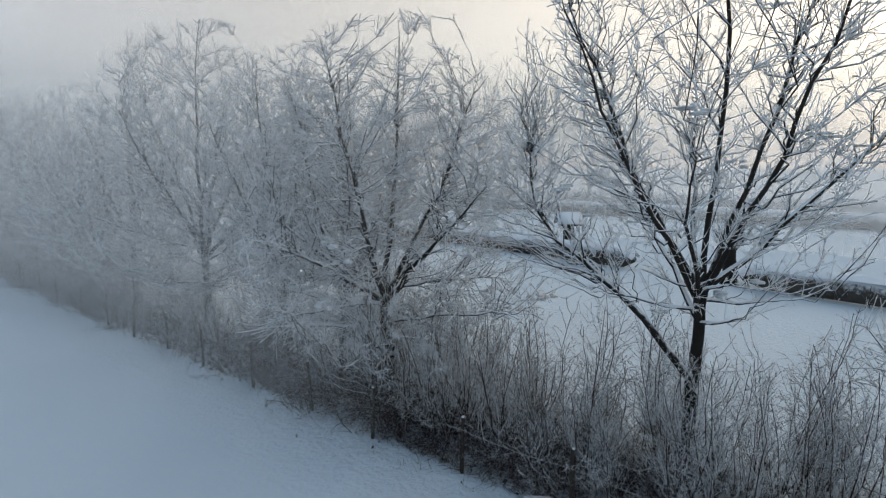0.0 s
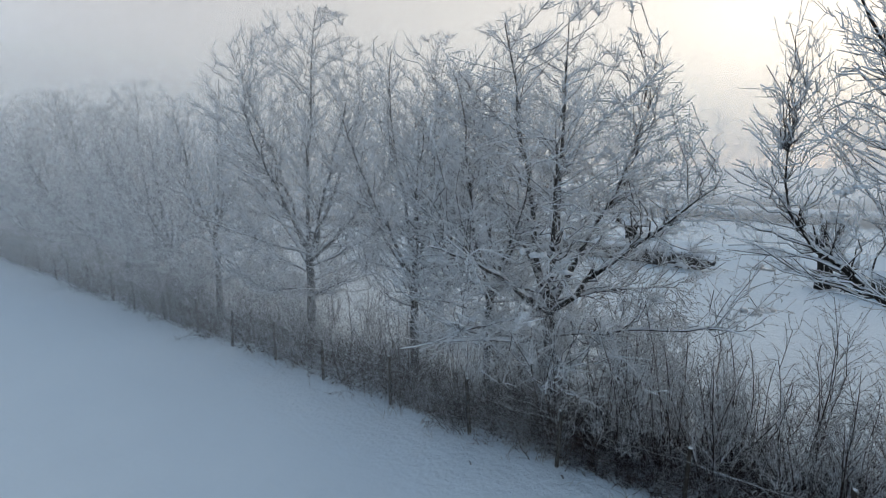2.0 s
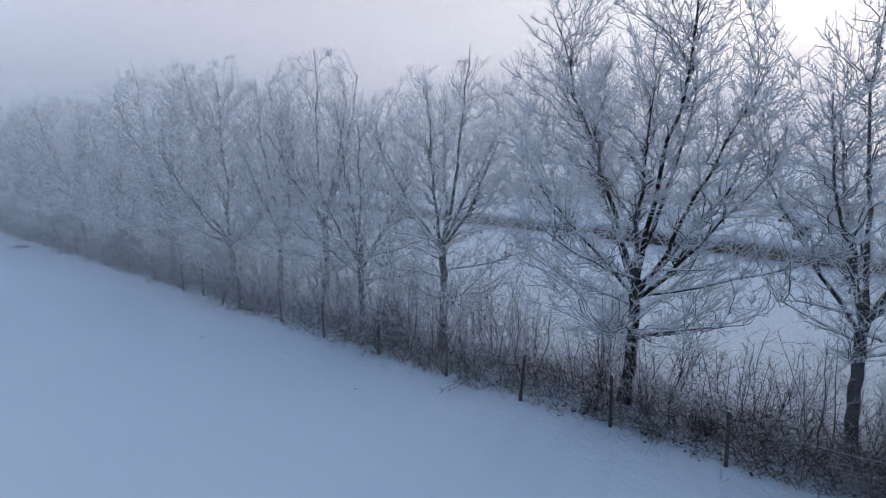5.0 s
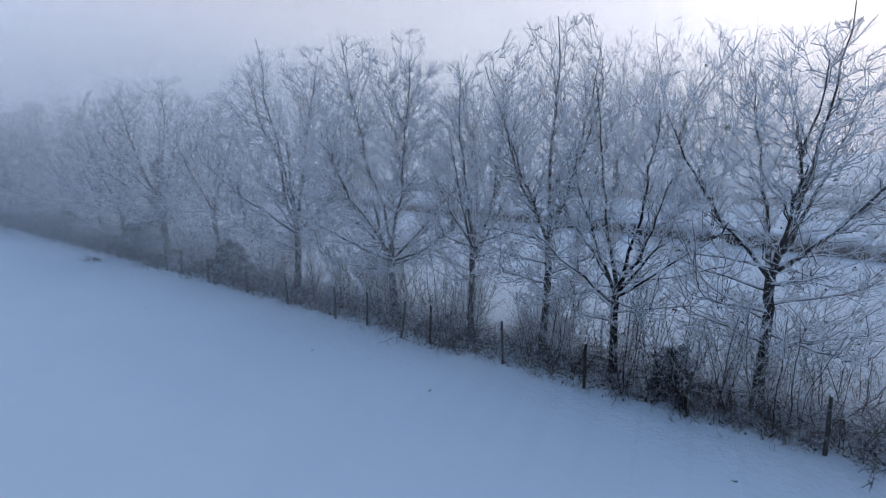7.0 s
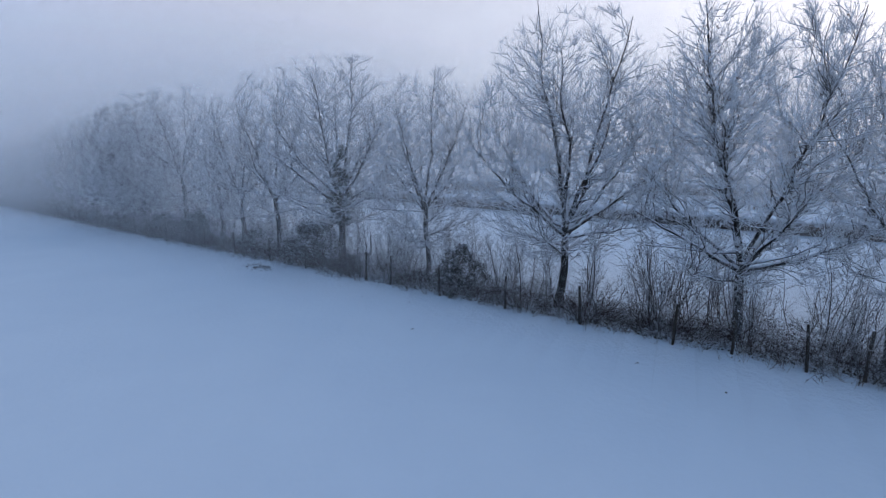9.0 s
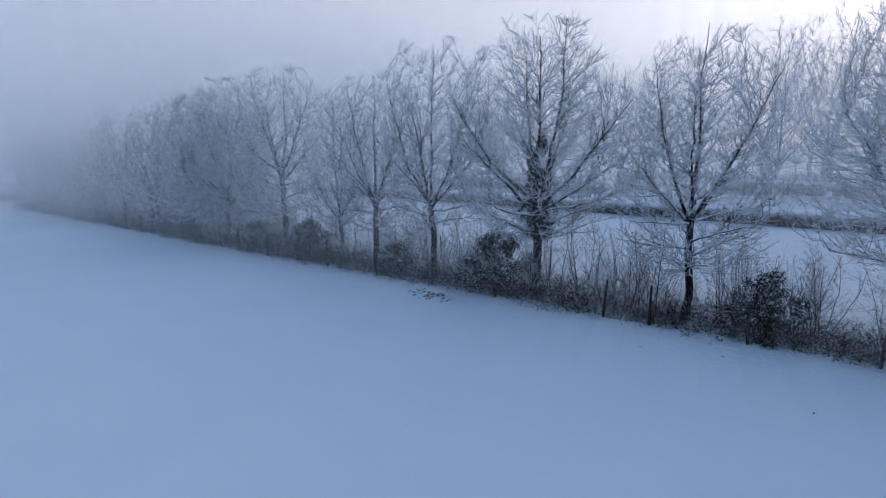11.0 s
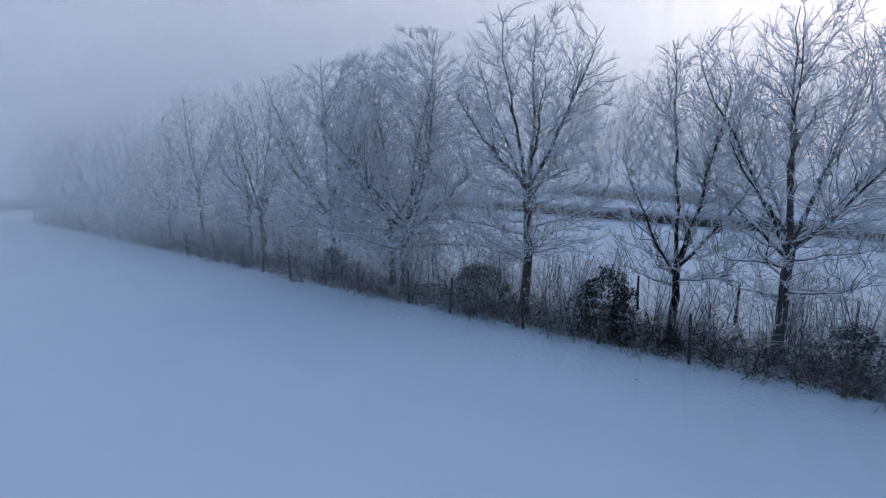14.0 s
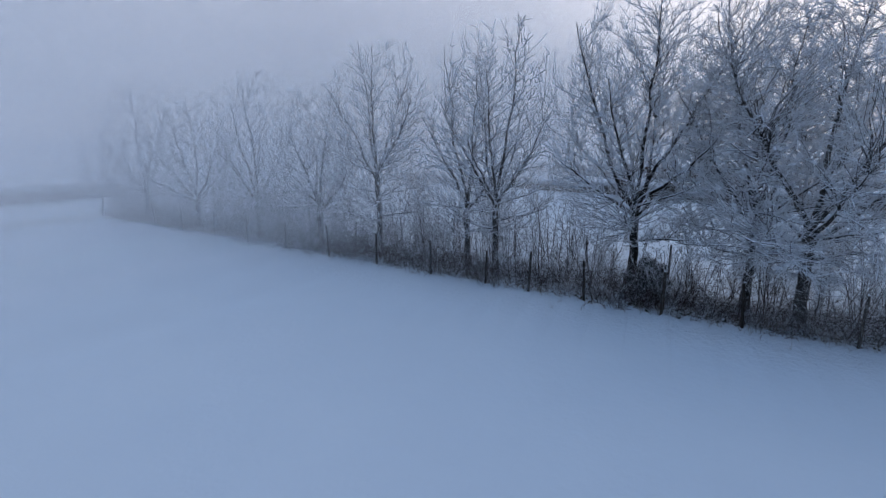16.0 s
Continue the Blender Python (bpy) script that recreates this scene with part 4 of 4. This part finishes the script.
build_hedge(19.5, -6.0, 23.2, 14.0, 1.25, 1.0, 500, "dark clipped hedge topped with snow beside a field")
build_hedge(24.6, 20.0, 27.4, 40.0, 1.25, 1.0, 501, "dark clipped hedge topped with snow beside a field")
build_hedge(27.35, 40.0, 33.0, 128.0, 1.2, 1.1, 502, "long dark hedge topped with snow beside a field", 0.1)
build_hedge(58.0, -10.0, 61.0, 70.0, 1.6, 1.4, 503, "distant pale hedge topped with snow", 0.12)
build_hedge(82.0, -20.0, 86.0, 90.0, 1.8, 1.6, 505, "distant pale hedge topped with snow", 0.2)
build_hedge(50.0, 80.0, 58.0, 130.0, 1.6, 1.4, 506, "distant pale hedge topped with snow", 0.15)

FAR_TREES = "far trees beyond the fields"
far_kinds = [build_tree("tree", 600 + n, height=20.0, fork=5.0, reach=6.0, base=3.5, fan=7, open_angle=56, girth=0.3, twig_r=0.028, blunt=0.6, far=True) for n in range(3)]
f_rng = np.random.default_rng(61)
FAR_SPOTS = [(57, 44, 0.95), (61, 51, 1.1), (66, 46, 1.1), (56, 57, 1.0), (64, 58, 1.1), (71, 53, 1.05), (59, 64, 1.0), (68, 65, 1.05), (53, 70, 0.85), (62, 38, 0.8), (76, 42, 0.95), (75, 60, 1.0),
             (88, 34, 0.8), (92, 26, 0.72), (95, 14, 0.7), (100, 48, 0.85), (98, 2, 0.7), (55, 84, 0.8), (60, 92, 0.9), (66, 84, 0.85), (53, 98, 0.75), (62, 106, 0.85), (72, 98, 0.9), (46, 112, 0.8), (40, 124, 0.8),
             (57, 77, 0.85), (64, 74, 0.95), (70, 80, 0.95), (58, 100, 0.8), (52, 91, 0.7), (66, 112, 0.9), (54, 114, 0.8), (47, 122, 0.75), (58, 124, 0.9), (49, 104, 0.7), (72, 90, 1.0), (51, 62, 0.8), (54, 51, 0.75)]
for n, (fx, fy, fs) in enumerate(FAR_SPOTS):
    settle(far_kinds[n % 3], "large bare tree standing pale in the mist", "tree", FAR_TREES, float(fx), float(fy), 50.0 * n, fs * 1.1)

pollard = build_tree("pollard_tree", 640, height=4.2, fork=2.1, reach=1.3, base=1.9, fan=9, open_angle=44, girth=0.38, dense=1.4)
pollard.matrix_world = pose(23.6, 14.6, on_ground(23.6, 14.6))
tagged(pollard, "thick pollarded trunk with snowy shoots by the hedge", "tree", FAR_TREES)

# ---- small wooden structures ----
MAT_BOARD = snowy("dark_board", (0.018, 0.015, 0.013), (0.06, 0.05, 0.042), 1.2, 0.3, 18, 4)


def box_mesh(name, x0, x1, y0, y1, z0, z1, mat, bevel=0.01):
    bm = bmesh.new()
    bmesh.ops.create_cube(bm, size=1.0, matrix=Matrix.Translation(((x0 + x1) / 2, (y0 + y1) / 2, (z0 + z1) / 2)) @ Matrix.Diagonal((x1 - x0, y1 - y0, z1 - z0, 1)))
    bmesh.ops.bevel(bm, geom=bm.edges[:], offset=bevel, segments=2, affect="EDGES")
    me = bpy.data.meshes.new(name)
    bm.to_mesh(me)
    bm.free()
    me.materials.append(mat)
    return me


def gable_mesh(name, half, deep, eave, ridge, thick, mat):
    """Two roof slopes of some thickness, the ridge along y."""
    v, f = [], []
    for sx in (-1, 1):
        k = len(v)
        for y in (-deep, deep):
            v += [(0, y, ridge), (sx * half, y, eave), (sx * half, y, eave + thick), (0, y, ridge + thick)]
        for a, b, c, d in ((0, 1, 2, 3), (7, 6, 5, 4), (0, 4, 5, 1), (1, 5, 6, 2), (2, 6, 7, 3)):
            f.append((k + a, k + b, k + c, k + d))
    return mesh_of(name, v, f, mat)


shelter = tagged(new("wooden_shelter"), "dark roofed wooden stand with snow in the field", "shelter")
part("base", box_mesh("base", -0.45, 0.45, -0.55, 0.55, -0.05, 0.75, MAT_BOARD), shelter)
part("column", box_mesh("column", -0.3, 0.3, -0.35, 0.35, 0.75, 2.0, MAT_BOARD), shelter)
part("roof", gable_mesh("roof", 1.05, 0.95, 1.95, 2.75, 0.1, MAT_BOARD), shelter)
part("snow", gable_mesh("snow", 1.06, 0.96, 2.054, 2.854, 0.05, MAT_CAP), shelter, "thick snow on the roof")
shelter.matrix_world = pose(29.4, 26.6, on_ground(29.4, 26.6), 0, 0, 35)

energiser = tagged(new("fence_box"), "small dark wooden box with snowy gabled roof", "box")
part("body", box_mesh("body", -0.17, 0.17, -0.15, 0.15, -0.05, 0.36, MAT_BOARD), energiser)
part("roof", gable_mesh("roof", 0.25, 0.22, 0.33, 0.45, 0.02, MAT_BOARD), energiser)
part("snow", gable_mesh("snow", 0.255, 0.225, 0.354, 0.474, 0.035, MAT_CAP), energiser, "snow on the little roof")
energiser.matrix_world = pose(-0.38, 13.85, on_ground(-0.38, 13.85), 0, 0, 38)

# ---- lane at the end of the field ----
def slab(name, x0, x1, y0, y1, lift, mat, label, category):
    xs, ys = np.linspace(x0, x1, 60), np.linspace(y0, y1, 5)
    X, Y = np.meshgrid(xs, ys)
    Z = ground_z(X, Y) + lift
    v = np.stack([X, Y, Z], -1).reshape(-1, 3)
    g = np.arange(300).reshape(5, 60)
    f = np.stack([g[:-1, :-1], g[:-1, 1:], g[1:, 1:], g[1:, :-1]], -1).reshape(-1, 4)
    return tagged(new(name, mesh_of(name, v, f, mat)), label, category, kind="structure")


MAT_LANE, ln, ll, lb = material("slushy_lane")
ll.new(ramp(ln, ll, tex_noise(ln, ll, 0.8, 6), [(0.3, (0.42, 0.43, 0.45)), (0.55, (0.68, 0.7, 0.72))]), lb.inputs["Base Color"])
lb.inputs["Roughness"].default_value = 0.8
slab("lane", -90, 40, 123.0, 126.5, 0.02, MAT_LANE, "narrow lane with grey slush across the field end", "road")
build_hedge(-70.0, 139.0, 8.0, 136.0, 1.6, 1.4, 507, "pale hedge across the end of the field", 0.12)

# ---- mist over the field ----
def mist_sheet(v, mat, m):
    me = mesh_of("mist", v, [(0, 1, 2, 3)], mat) if not isinstance(v, bpy.types.Mesh) else v
    tagged(new("mist", me), "thin pale winter mist hanging over the land", "mist", "mist over the fields", "stuff").matrix_world = m
    return me


MAT_MIST = make_mist("mist", 0.081, (-5.6, 1.0, 4.0, 12.0), (-0.4, 0.6, 7.0, 17.0), 0)
row_sheet = [(-6.7, 0, -0.3), (12.2, 0, -0.3), (12.2, 0, 18), (-6.7, 0, 18)]
for my in np.arange(18.0, 110.0, 1.0):
    row_sheet = mist_sheet(row_sheet, MAT_MIST, pose(0, float(my), 0, 0, 0, 13))
MAT_END = make_mist("end_mist", 0.185, (), (0.0, 1.5, 9.0, 26.0), 0)
end_sheet = [(-120, 0, -0.5), (60, 0, -0.5), (60, 0, 27), (-120, 0, 27)]
for my in (101.0, 104.0, 107.0, 111.0, 115.0, 119.0, 124.0, 130.0, 137.0, 145.0, 154.0, 164.0, 176.0, 190.0, 210.0):
    end_sheet = mist_sheet(end_sheet, MAT_END, pose(0, my, 0))
MAT_SIDE = make_mist("side_mist", 0.25, (), (9.0, 30.0), 0)
side_sheet = [(0, -150, -0.5), (0, 160, -0.5), (0, 160, 31), (0, -150, 31)]
for mx in (38.0, 53.0, 70.0, 80.0, 96.0, 110.0, 125.0, 140.0):
    side_sheet = mist_sheet(side_sheet, MAT_SIDE, pose(mx, 0, 0))
